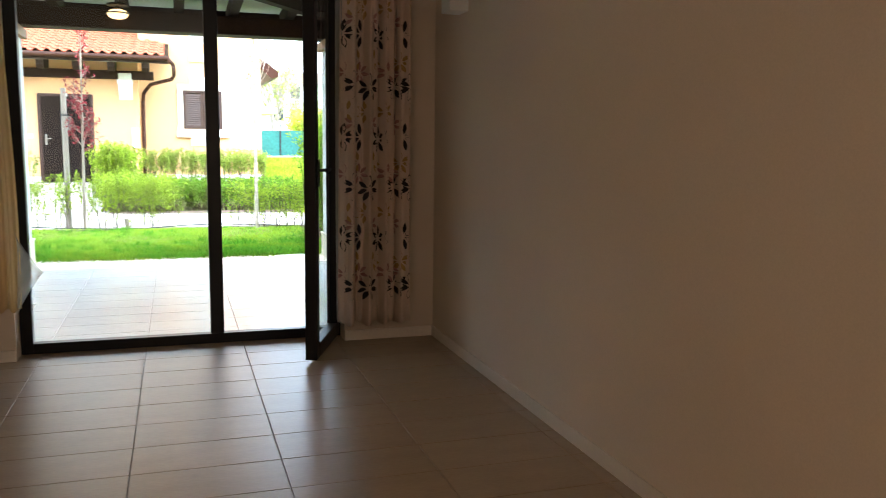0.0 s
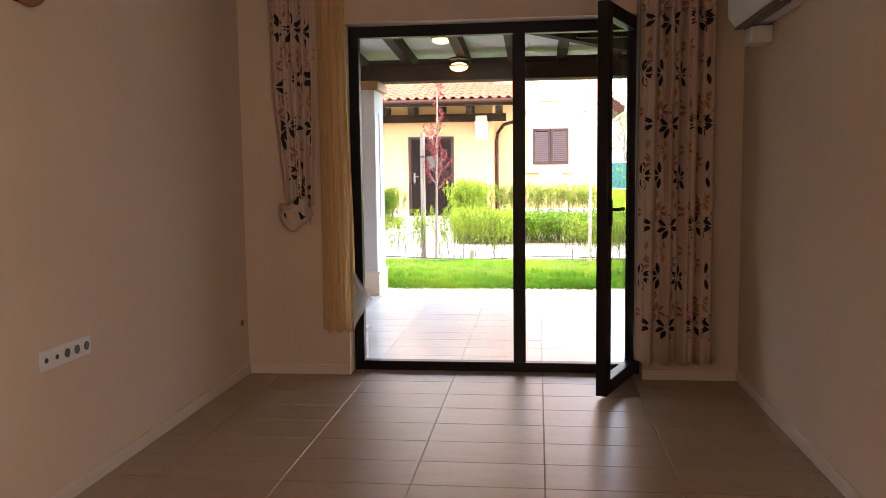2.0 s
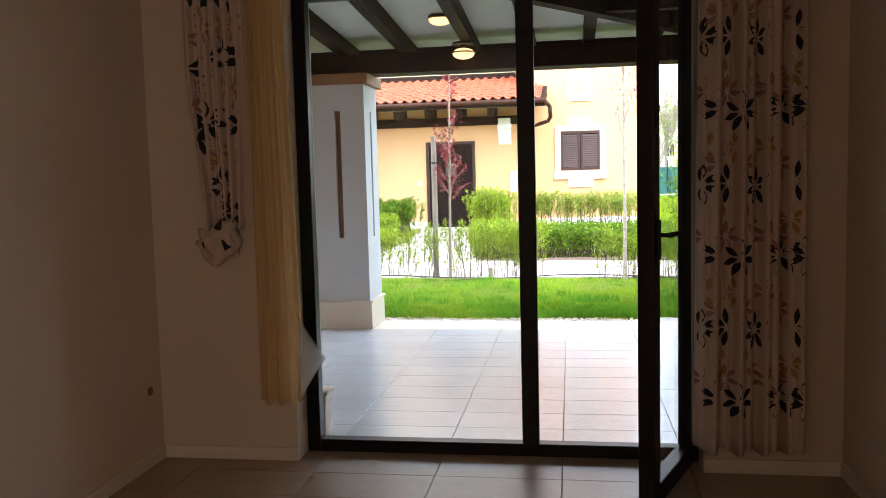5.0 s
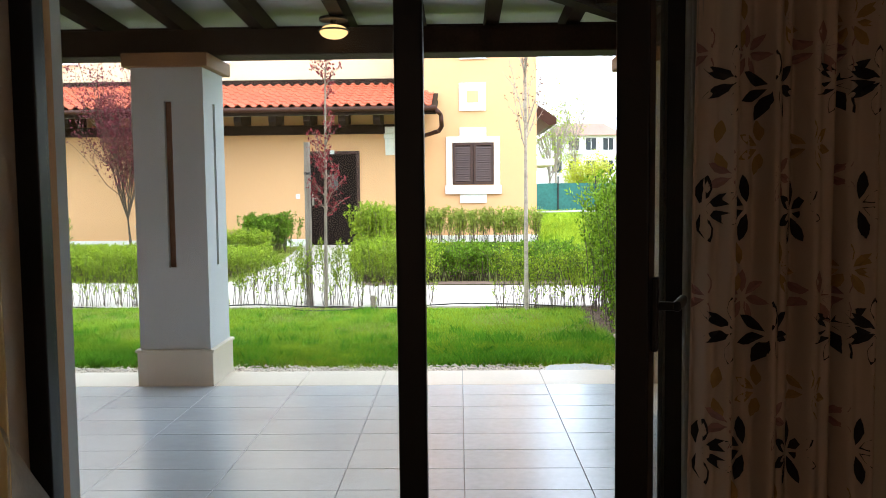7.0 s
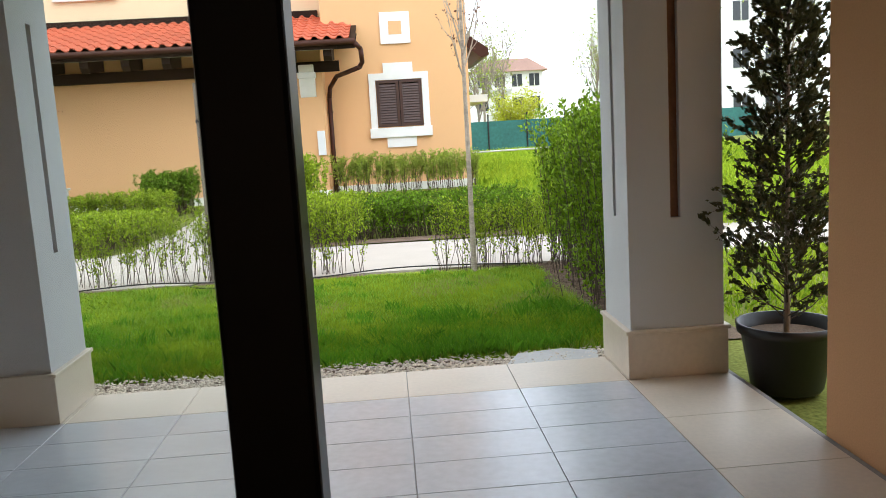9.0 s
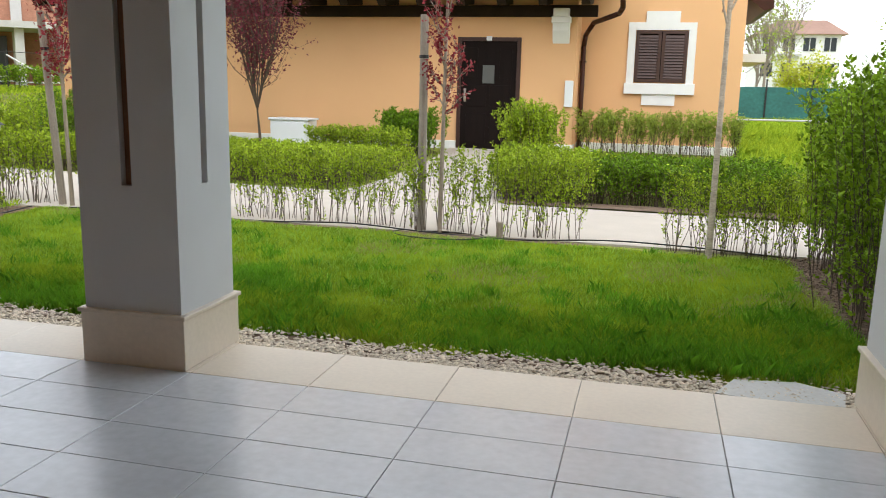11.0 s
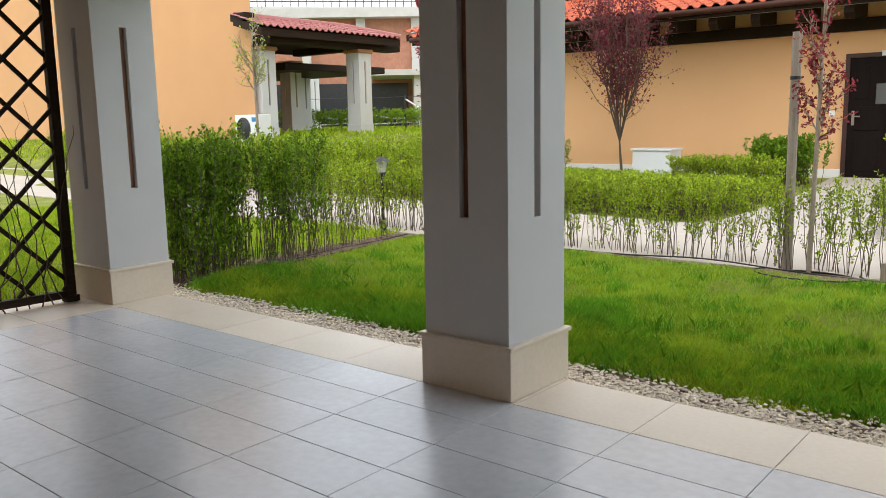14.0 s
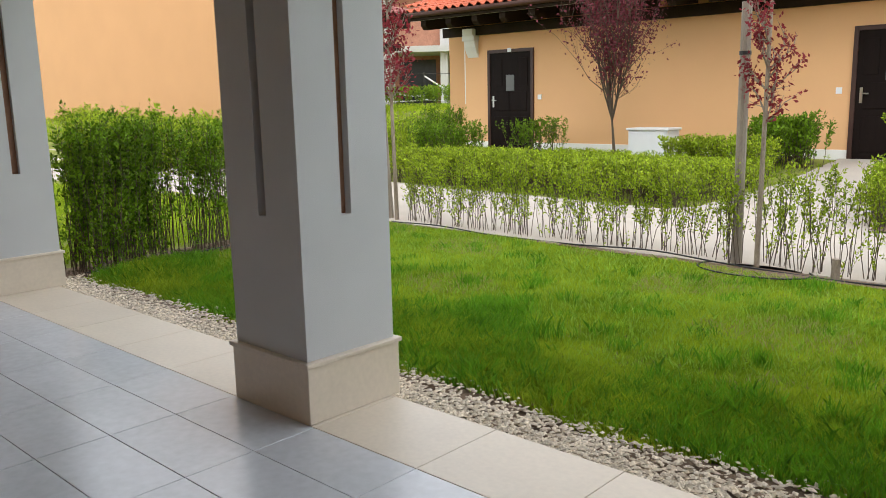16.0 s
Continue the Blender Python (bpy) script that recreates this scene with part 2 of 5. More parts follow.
def cyl(bm, p0, p1, r0, r1=None, seg=10):
    p0, p1 = Vector(p0), Vector(p1)
    d = p1 - p0
    m = Matrix.Translation((p0 + p1) / 2) @ d.to_track_quat("Z", "Y").to_matrix().to_4x4()
    bmesh.ops.create_cone(bm, cap_ends=True, segments=seg, radius1=r0, radius2=r0 if r1 is None else r1, depth=d.length, matrix=m)
    return bm


def prism(bm, pts, axis, a0, a1):
    """A polygon of two coordinates, pushed along an axis from a0 to a1."""
    put = {"x": lambda p, a: (a, p[0], p[1]), "y": lambda p, a: (p[0], a, p[1]), "z": lambda p, a: (p[0], p[1], a)}[axis]
    low, high = [bm.verts.new(put(p, a0)) for p in pts], [bm.verts.new(put(p, a1)) for p in pts]
    bm.faces.new(low)
    bm.faces.new(high)
    for i in range(len(pts)):
        j = (i + 1) % len(pts)
        bm.faces.new((low[i], low[j], high[j], high[i]))
    bmesh.ops.recalc_face_normals(bm, faces=bm.faces)
    return bm


def finish(name, bm, material, smooth=False):
    me = bpy.data.meshes.new(name)
    bm.to_mesh(me)
    bm.free()
    me.materials.append(material)
    if smooth:
        me.polygons.foreach_set("use_smooth", [True] * len(me.polygons))
    return me


def part(name, bm, material, parent, label="", smooth=False):
    """One mesh under a thing or a part, modelled in world coordinates."""
    ob = new(name, finish(name, bm, material, smooth) if isinstance(bm, bmesh.types.BMesh) else bm)
    ob.parent = parent
    ob.matrix_parent_inverse = parent.matrix_basis.inverted() if parent.parent is None else Matrix()
    return tagged(ob, label)


def thing(name, at, label, category, group="", kind=""):
    ob = tagged(new(name), label, category, group, kind)
    ob.matrix_basis = Matrix.Translation(at)
    return ob


def solid(name, bm, material, label, category, kind="structure", smooth=False):
    return tagged(new(name, finish(name, bm, material, smooth)), label, category, "", kind)


def B(*a, bevel=0.0):
    return box(bmesh.new(), *a, bevel=bevel)


def faces_mesh(name, verts, k, material):
    """A mesh of many small faces with k corners each, from an array (n, k, 3)."""
    n = len(verts)
    me = bpy.data.meshes.new(name)
    me.vertices.add(n * k)
    me.vertices.foreach_set("co", np.ascontiguousarray(verts, dtype=np.float32).ravel())
    me.loops.add(n * k)
    me.loops.foreach_set("vertex_index", np.arange(n * k, dtype=np.int32))
    me.polygons.add(n)
    me.polygons.foreach_set("loop_start", np.arange(0, n * k, k, dtype=np.int32))
    me.polygons.foreach_set("loop_total", np.full(n, k, dtype=np.int32))
    me.update(calc_edges=True)
    me.materials.append(material)
    return me


rng = np.random.default_rng(7)


def leaf_faces(centres, size, up=0.3, axis=None):
    """Diamond leaves at the centres, along the axis where one is given, else turned at random."""
    n = len(centres)
    d = rng.normal(size=(n, 3)) if axis is None else axis + rng.normal(size=(n, 3)) * 0.35
    d[:, 2] += up
    d /= np.linalg.norm(d, axis=1, keepdims=True)
    s = np.cross(d, rng.normal(size=(n, 3)))
    s /= np.linalg.norm(s, axis=1, keepdims=True)
    ln = size * rng.uniform(0.6, 1.3, (n, 1))
    return np.stack([centres - d * ln * 0.5, centres + s * ln * 0.26 - d * ln * 0.08, centres + d * ln * 0.5, centres - s * ln * 0.26 - d * ln * 0.08], axis=1)


def ground_z(x, y):
    """Height of the turf: level by the terrace, rising to the houses and more so to the west."""
    x, y = np.asarray(x, dtype=float), np.asarray(y, dtype=float)
    return -0.07 + np.clip((y - 16.3) / 4.7, 0, 1) * 0.32 + np.clip((-x - 10.5) / 5.0, 0, 1) * np.clip((y - 15.0) / 5.0, 0, 1) * 0.75


def gz(x, y):
    return float(ground_z(x, y))


# ---- ground ----
xs = np.concatenate([[-400, -150, -60, -30], np.arange(-16, 8.1, 1.0), [14, 30, 60, 150, 400]])
ys = np.concatenate([[-60, -20, 4.0], np.arange(9.6, 22.7, 0.5), [26, 30, 40, 60, 120, 250, 600]])
gm = bmesh.new()
grid = [[gm.verts.new((x, y, float(ground_z(x, y)) - (0.2 if y < 9 else 0))) for x in xs] for y in ys]
for j in range(len(ys) - 1):
    for i in range(len(xs) - 1):
        gm.faces.new((grid[j][i], grid[j][i + 1], grid[j + 1][i + 1], grid[j + 1][i]))
solid("ground", gm, M["ground"], "uneven green turf around the houses", "ground")


def strip(name, pts, lift, material, label, category):
    """A paved sheet over the ground; its outline is cut into short steps so that it follows the slope."""
    bm = bmesh.new()
    vs = [bm.verts.new((x, y, 0)) for x, y in pts]
    bm.faces.new(vs)
    for y in np.arange(13, 22, 0.5):
        bmesh.ops.bisect_plane(bm, geom=bm.verts[:] + bm.edges[:] + bm.faces[:], plane_co=(0, y, 0), plane_no=(0, 1, 0))
    for v in bm.verts:
        v.co.z = float(ground_z(v.co.x, v.co.y)) + lift
    r = bmesh.ops.extrude_face_region(bm, geom=bm.faces[:])
    for v in r["geom"]:
        if isinstance(v, bmesh.types.BMVert):
            v.co.z -= 0.2
    bmesh.ops.recalc_face_normals(bm, faces=bm.faces)
    return solid(name, bm, material, label, category)


strip("path", [(-30, 13.85), (8, 13.45), (8, 15.55), (-0.9, 15.75), (-1.2, 17), (-1.5, 19), (-1.6, 20.95), (-2.95, 20.95), (-2.9, 18.6), (-3.2, 16.6), (-3.5, 16.3), (-30, 16.6)], 0.02, M["path"], "pale concrete garden path with branch to the door", "path")

# ---- the room ----
XL, XR, YW, YO, ZC = -1.56, 1.78, 5.45, 5.80, 2.75
FX0, FX1, FZ = -0.83, 1.16, 2.40
solid("wall_west", B(XL - 0.2, XL, -2.2, YO, 0, ZC), M["plaster"], "plain cream painted room wall", "wall")
# the gap in this wall is added, unseen, to hold the fill lamp
bm = bmesh.new()
for q in ((-2.2, -1.9, 0, ZC), (-0.5, YO, 0, ZC), (-1.9, -0.5, 0, 0.9), (-1.9, -0.5, 2.2, ZC)):
    box(bm, XR, XR + 0.2, q[0], q[1], q[2], q[3])
solid("wall_east", bm, M["plaster"], "plain cream painted room wall with added gap for the fill lamp", "wall")
solid("wall_south", B(XL, XR, -2.4, -2.2, 0, ZC), M["plaster"], "plain cream painted room wall", "wall")
bm = bmesh.new()
box(bm, XL, FX0, YW, YO - 0.003, 0, ZC)
box(bm, FX1, XR, YW, YO - 0.003, 0, ZC)
box(bm, FX0, FX1, YW, YO - 0.003, FZ, ZC)
solid("wall_north", bm, M["plaster"], "cream painted wall around the terrace door", "wall")
solid("ceiling", B(XL - 0.2, XR + 0.2, -2.4, YO, ZC, ZC + 0.2), M["white_plaster"], "plain white room ceiling", "ceiling")
solid("floor", B(XL - 0.2, XR + 0.2, -2.4, YO - 0.002, -0.25, -0.006), M["grout"], "beige porcelain tiled room floor", "floor")
solid("terrace", B(-5.9, 2.30, YO, 9.565, -0.25, -0.006), M["terrace_grout"], "grey tiled terrace with beige stone border", "terrace")

# outer walls of this house, run on out of view to block sun and sky
bm = bmesh.new()
box(bm, -14, FX0, YO, YO + 0.05, -0.3, 6.2)
box(bm, FX1, 9, YO, YO + 0.05, -0.3, 6.2)
box(bm, FX0, FX1, YO, YO + 0.05, FZ, 6.2)
# unseen back, ends and top, added to cut off skylight from behind
box(bm, -14, 9, -3.2, -3.0, -0.3, 6.2)
box(bm, -14, -13.8, -3.0, YO, -0.3, 6.2)
box(bm, 8.8, 9, -3.0, YO, -0.3, 6.2)
box(bm, -14, 9, -3.2, YO + 0.05, 6.2, 6.4)
# unseen wall added east of the terrace to darken the pillars
box(bm, 2.31, 2.50, YO + 0.05, 8.15, -0.3, 2.69)
solid("wall_facade", bm, M["orange_deep"], "apricot rendered outer wall of this house with added unseen light blockers", "wall")

# ---- terrace door ----
FY0, FY1 = 5.60, 5.67
MX0, MX1 = 0.30, 0.385
door = thing("terrace_door_frame", (0.2, FY0, 0), "dark brown aluminium door frame with fixed glazed side", "door frame")
part("side_post", B(FX0, FX0 + 0.07, FY0, FY1, 0, FZ, bevel=0.004), M["frame"], door)
part("side_post", B(FX1 - 0.07, FX1, FY0, FY1, 0, FZ, bevel=0.004), M["frame"], door)
part("mullion", B(MX0, MX1, FY0 - 0.006, FY1 + 0.006, 0.066, FZ - 0.076, bevel=0.006), M["frame"], door)
part("head", B(FX0 + 0.07, FX1 - 0.07, FY0, FY1, FZ - 0.075, FZ, bevel=0.004), M["frame"], door)
part("threshold", B(FX0 + 0.07, FX1 - 0.07, FY0, FY1, 0, 0.065, bevel=0.004), M["frame"], door)
pane = part("fixed_pane", B(FX0 + 0.06, MX0 + 0.01, FY0 + 0.025, FY0 + 0.045, 0.06, FZ - 0.07), M["glass"], door)
pane.visible_shadow = False

# leaf swung into the room, built shut along x and turned about its hinge
LW, LH = 0.715, 2.36
leaf = tagged(new("terrace_door_leaf"), "open dark aluminium glazed door leaf with black lever", "door")


def leaf_part(name, bm, material, label="", parent=None, hide_shadow=False):
    ob = new(name, finish(name, bm, material))
    ob.parent = parent or leaf
    if hide_shadow:
        ob.visible_shadow = False
    return tagged(ob, label)


leaf_part("hinge_stile", B(-0.085, 0, -0.035, 0.035, 0, LH, bevel=0.005), M["frame"])
leaf_part("lock_stile", B(-LW, -LW + 0.085, -0.035, 0.035, 0, LH, bevel=0.005), M["frame"])
leaf_part("bottom_rail", B(-LW + 0.085, -0.085, -0.035, 0.035, 0, 0.09, bevel=0.005), M["frame"])
leaf_part("top_rail", B(-LW + 0.085, -0.085, -0.035, 0.035, LH - 0.085, LH, bevel=0.005), M["frame"])
leaf_part("pane", B(-LW + 0.075, -0.075, -0.010, 0.010, 0.08, LH - 0.075), M["glass"], hide_shadow=True)
bm = B(-LW + 0.025, -LW + 0.055, -0.050, -0.036, 1.04, 1.20, bevel=0.004)
box(bm, -LW + 0.030, -LW + 0.048, -0.085, -0.050, 1.13, 1.148, bevel=0.004)
box(bm, -LW + 0.030, -LW + 0.155, -0.097, -0.080, 1.128, 1.150, bevel=0.006)
leaf_part("lever_handle", bm, M["frame"], "black lever handle")
leaf.matrix_basis = pose(1.115, 5.575, 0.025, 0, 0, 68.3)

# ---- terrace pillars ----
def pillar(x0, group="terrace pillars", foot="stone"):
    x1, y0, y1 = x0 + 0.52, 9.105, 9.605
    w = 0.0275
    t = thing("pillar", (x0 + 0.26, 9.35, 0), "white rendered square pillar with slots on limestone plinth", "pillar", group)
    bm = bmesh.new()
    zc0, zc1, zs0, zs1, d = 0.27, 2.32, 0.875, 2.08, 0.05
    xm, ym = (x0 + x1) / 2, (y0 + y1) / 2
    box(bm, x0 + d, x1 - d, y0 + d, y1 - d, zc0, zc1)
    for a0, a1 in ((x0, xm - w), (xm + w, x1)):
        for c0, c1 in ((y0, ym - w), (ym + w, y1)):
            box(bm, a0, a1, c0, c1, zc0, zc1)
    for z0, z1 in ((zc0, zs0), (zs1, zc1)):
        box(bm, xm - w - 0.001, xm + w + 0.001, y0, y1, z0, z1)
        box(bm, x0, x1, ym - w - 0.001, ym + w + 0.001, z0, z1)
    part("shaft", bm, M["white_plaster"], t)
    for x, y, a, c in ((xm, y0 + d, w, 0.012), (xm, y1 - d, w, 0.012), (x0 + d, ym, 0.012, w), (x1 - d, ym, 0.012, w)):
        part("slot_inlay", B(x - a, x + a, y - c, y + c, zs0, zs1), M["slot"], t, "brown stained timber inlay")
    part("plinth", B(x0 - 0.02, x1 + 0.02, y0 - 0.015, y1 + 0.015, 0, 0.25, bevel=0.004), M[foot], t, "beige limestone plinth" if foot == "stone" else "")
    part("plinth_cap", B(x0 - 0.032, x1 + 0.032, y0 - 0.027, y1 + 0.027, 0.25, 0.272, bevel=0.005), M[foot], t)
    part("wood_cap", B(x0 - 0.05, x1 + 0.05, y0 - 0.05, y1 + 0.05, 2.32, 2.42, bevel=0.008), M["capwood"], t, "honey-brown timber capital")
    return t


p = pillar(-1.87)
copy_thing(p, Matrix.Translation((1.73 + 0.26, 9.35, 0)))
copy_thing(p, Matrix.Translation((-5.56 + 0.26, 9.35, 0)))

# ---- terrace roof ----
ceil = thing("terrace_roof", (0, 5.9, 2.42), "dark timber rafters under white boarded terrace ceiling", "roof")
def ceil_z(y):
    return 2.77 + (9.35 - y) * 0.06
part("front_beam", B(-6.0, 2.4, 9.22, 9.50, 2.42, 2.61, bevel=0.01), M["wood"], ceil)
part("side_beam", B(1.86, 2.12, 5.86, 9.215, 2.42, 2.61, bevel=0.01), M["wood"], ceil)
part("side_beam", B(-5.42, -5.18, 5.86, 9.215, 2.42, 2.61, bevel=0.01), M["wood"], ceil)
part("ceiling_boards", prism(bmesh.new(), [(5.86, ceil_z(5.86)), (9.82, ceil_z(9.82)), (9.82, ceil_z(9.82) + 0.05), (5.86, ceil_z(5.86) + 0.05)], "x", -6.3, 2.75), M["ceilboard"], ceil, "white painted boards")
# jack rafters run from the hip line, which leaves the corner pillar at 45 degrees
HIP = 7.50
for x in (-5.8, -5.2, -4.6, -4.0, -3.4, -2.8, -2.2, -1.6, -1.0, -0.36, 0.19, 0.74, 1.33):
    y0 = max(5.86, x + HIP + 0.06)
    part("rafter", prism(bmesh.new(), [(y0, ceil_z(y0) - 0.14), (9.80, ceil_z(9.80) - 0.14), (9.80, ceil_z(9.80)), (y0, ceil_z(y0))], "x", x - 0.05, x + 0.05), M["wood"], ceil)
for y in (5.98, 6.54, 7.12, 7.70, 8.28, 8.85):
    part("rafter", B(y - HIP + 0.07, 2.7, y - 0.05, y + 0.05, ceil_z(y) - 0.14, ceil_z(y) - 0.003), M["wood"], ceil)
hip = bmesh.new()
ends = [(-1.62, 5.88), (2.02, 9.52)]
for (x, y) in ends:
    for side in (-0.04, 0.04):
        for z in (ceil_z(y) - 0.16, ceil_z(y) - 0.004):
            hip.verts.new((x - side, y + side, z))
bmesh.ops.convex_hull(hip, input=hip.verts)
part("hip_rafter", hip, M["wood"], ceil)
# tiled top and fascia close the roof from above
part("roof_covering", prism(bmesh.new(), [(5.86, 3.6), (9.92, 2.82), (9.92, 2.90), (5.86, 3.72)], "x", -6.4, 2.85), M["roof"], ceil)
part("fascia", B(-6.4, 2.85, 9.825, 9.865, 2.66, 2.815), M["wood"], ceil)

# ---- house across the path ----
house = thing("house", (-5, 22, 0.2), "apricot two-storey house with dark timber eaves and orange tiles", "house")
WX0, WX1, WY, TY = -10.85, -0.67, 21.0, 21.8
part("entrance_wall", B(WX0, WX1, WY, 23.0, -0.3, 3.25), M["orange"], house)
part("west_wall", B(-12.05, WX0, TY, 23.0, -0.3, 3.25), M["orange"], house)
part("upper_wall", B(-12.6, WX1, 23.0, 30, -0.3, 7.0), M["cream"], house, "cream rendered upper wall")
part("tower_wall", B(WX1, 2.24, TY, 30, -0.3, 7.0), M["orange"], house)
part("tower_plinth", B(WX1, 2.265, TY - 0.03, 22.2, -0.3, 0.41, bevel=0.006), M["trim"], house, "white stone plinth")
for a, c in ((WX0 - 0.02, -10.2), (-8.98, -2.845), (-1.665, WX1 + 0.02)):
    part("wall_plinth", B(a, c, WY - 0.025, 21.3, -0.3, 0.40, bevel=0.006), M["trim"], house, "white stone plinth")
part("west_plinth", B(-12.07, WX0 - 0.02, TY - 0.025, 22.0, -0.3, 0.40, bevel=0.006), M["trim"], house, "white stone plinth")
part("wall_plate", B(-11.45, WX1 + 0.35, WY - 0.08, WY - 0.003, 2.66, 2.86, bevel=0.008), M["wood"], house, "dark stained timber beam")
for k in range(16):
    x = -11.28 + k * 0.72
    rb = bmesh.new()
    prism(rb, [(20.22, 2.80), (20.14, 2.88), (20.14, 2.99), (21.0, 3.22), (21.0, 2.88), (20.30, 2.80)], "x", x - 0.075, x + 0.075)
    part("rafter_tail", rb, M["wood"], house)
part("soffit_board", prism(bmesh.new(), [(20.1, 2.985), (21.0, 3.225), (21.0, 3.245), (20.1, 3.005)], "x", -11.55, -0.35), M["ceilboard"], house, "white soffit boards")
part("fascia", B(-11.6, -0.30, 20.03, 20.085, 2.99, 3.13, bevel=0.006), M["wood"], house)
part("roof_deck", prism(bmesh.new(), [(20.04, 3.09), (23.0, 3.90), (23.0, 3.94), (20.04, 3.13)], "x", -11.6, -0.30), M["wood"], house)
part("west_eave", prism(bmesh.new(), [(20.85, 3.20), (23.0, 3.80), (23.0, 3.94), (20.85, 3.35)], "x", -12.5, -11.602), M["wood"], house, "dark timber eave of the set-back bay")
part("ridge_flashing", B(-12.5, -0.8, 22.86, 22.995, 3.96, 4.10, bevel=0.008), M["wood"], house, "dark metal flashing")
part("eave_end", prism(bmesh.new(), [(20.04, 3.09), (21.78, 3.567), (21.78, 3.607), (20.04, 3.13)], "x", -0.298, 0.03), M["wood"], house)
part("fascia", B(-0.298, 0.03, 20.03, 20.085, 2.99, 3.13, bevel=0.006), M["wood"], house)
part("soffit_board", prism(bmesh.new(), [(20.1, 2.985), (21.78, 3.43), (21.78, 3.45), (20.1, 3.005)], "x", -0.345, 0.03), M["wood"], house)
gut = bmesh.new()
cyl(gut, (-11.6, 19.98, 3.10), (0.04, 19.98, 3.10), 0.055, seg=10)
gutter = part("gutter", gut, M["pipe"], house, "brown metal gutter", smooth=True)
pipe = bmesh.new()
bends = [(0.02, 19.98, 3.08), (0.13, 20.02, 2.96), (0.14, 20.12, 2.74), (0.08, 20.3, 2.66), (-0.40, 21.2, 2.58), (-0.57, 21.66, 2.40), (-0.60, 21.70, 2.2), (-0.60, 21.70, 0.2)]
for a, c in zip(bends, bends[1:]):
    cyl(pipe, a, c, 0.045, seg=10)
part("downpipe", pipe, M["pipe"], house, "brown round downpipe", smooth=True)
for z in (0.9, 1.9):
    part("pipe_clip", B(-0.655, -0.545, 21.66, 21.80, z, z + 0.03), M["pipe"], house)


def corbel(x):
    bm = B(x, x + 0.34, 20.82, WY, 2.55, 2.66, bevel=0.01)
    box(bm, x + 0.03, x + 0.31, 20.80, WY, 2.66, 2.80, bevel=0.01)
    prism(bm, [(20.86, 2.55), (WY, 2.55), (WY, 2.20), (20.95, 2.28), (20.88, 2.42)], "x", x + 0.02, x + 0.32)
    part("corbel", bm, M["trim"], house, "white stone corbel")


corbel(-1.12)
corbel(WX0 + 0.06)


def house_door(x0, x1, z0, z1, plate):
    d = part("door", B(x0 + 0.07, x1 - 0.07, WY - 0.018, WY + 0.03, z0, z1 - 0.07), M["doorwood"], house, "dark brown panelled entrance door")
    fb = B(x0, x0 + 0.07, WY - 0.04, WY + 0.03, z0, z1, bevel=0.006)
    box(fb, x1 - 0.07, x1, WY - 0.04, WY + 0.03, z0, z1, bevel=0.006)
    box(fb, x0 + 0.07, x1 - 0.07, WY - 0.04, WY + 0.03, z1 - 0.07, z1, bevel=0.006)
    part("door_frame", fb, M["doorframe"], d, "reddish brown door frame")
    w = x1 - x0 - 0.14
    for r0, r1 in ((0.06, 0.34), (0.40, 0.60), (0.66, 0.94)):
        for c0, c1 in ((0.10, 0.47), (0.53, 0.90)):
            if r0 == 0.66:
                c0, c1 = (0.08, 0.30) if c0 < 0.3 else (0.70, 0.92)
            a, c = x0 + 0.07 + w * c0, x0 + 0.07 + w * c1
            h = z1 - 0.07 - z0
            part("panel", B(a, c, WY - 0.028, WY - 0.017, z0 + h * r0, z0 + h * r1, bevel=0.008), M["doorwood"], d)
    xm = (x0 + x1) / 2
    part("door_light", B(xm - 0.11, xm + 0.11, WY - 0.03, WY - 0.015, z0 + 1.22, z0 + 1.55, bevel=0.006), M["frost"], d, "small frosted pane")
    hb = B(x0 + 0.13, x0 + 0.175, WY - 0.03, WY - 0.017, z0 + 0.88, z0 + 1.12, bevel=0.004)
    cyl(hb, (x0 + 0.152, WY - 0.075, z0 + 1.03), (x0 + 0.152, WY - 0.02, z0 + 1.03), 0.011)
    cyl(hb, (x0 + 0.152, WY - 0.07, z0 + 1.03), (x0 + 0.27, WY - 0.07, z0 + 1.025), 0.011)
    part("door_handle", hb, M["steel"], d, "brushed steel lever handle")
    part("number_plate", B(xm - 0.05, xm + 0.05, WY - 0.05, WY - 0.041, z1 - 0.06, z1 + 0.02, bevel=0.002), M["paintwhite"], d, "small white number plate")
    part("door_step", B(x0 - 0.1, x1 + 0.1, WY - 0.35, WY - 0.03, -0.2, z0 - 0.004, bevel=0.01), M["path"], house, "pale concrete doorstep")
    part("doorbell", B(plate, plate + 0.09, WY - 0.02, WY, z0 + 1.03, z0 + 1.13, bevel=0.004), M["paintwhite"], house, "white bell push")


house_door(-2.845, -1.665, 0.25, 2.30, -3.07)
house_door(-10.2, -8.98, 0.25, 2.33, -8.88)
part("meter_box", B(-0.84, -0.69, 20.94, WY, 1.08, 1.55, bevel=0.01), M["paintwhite"], house, "white meter box")


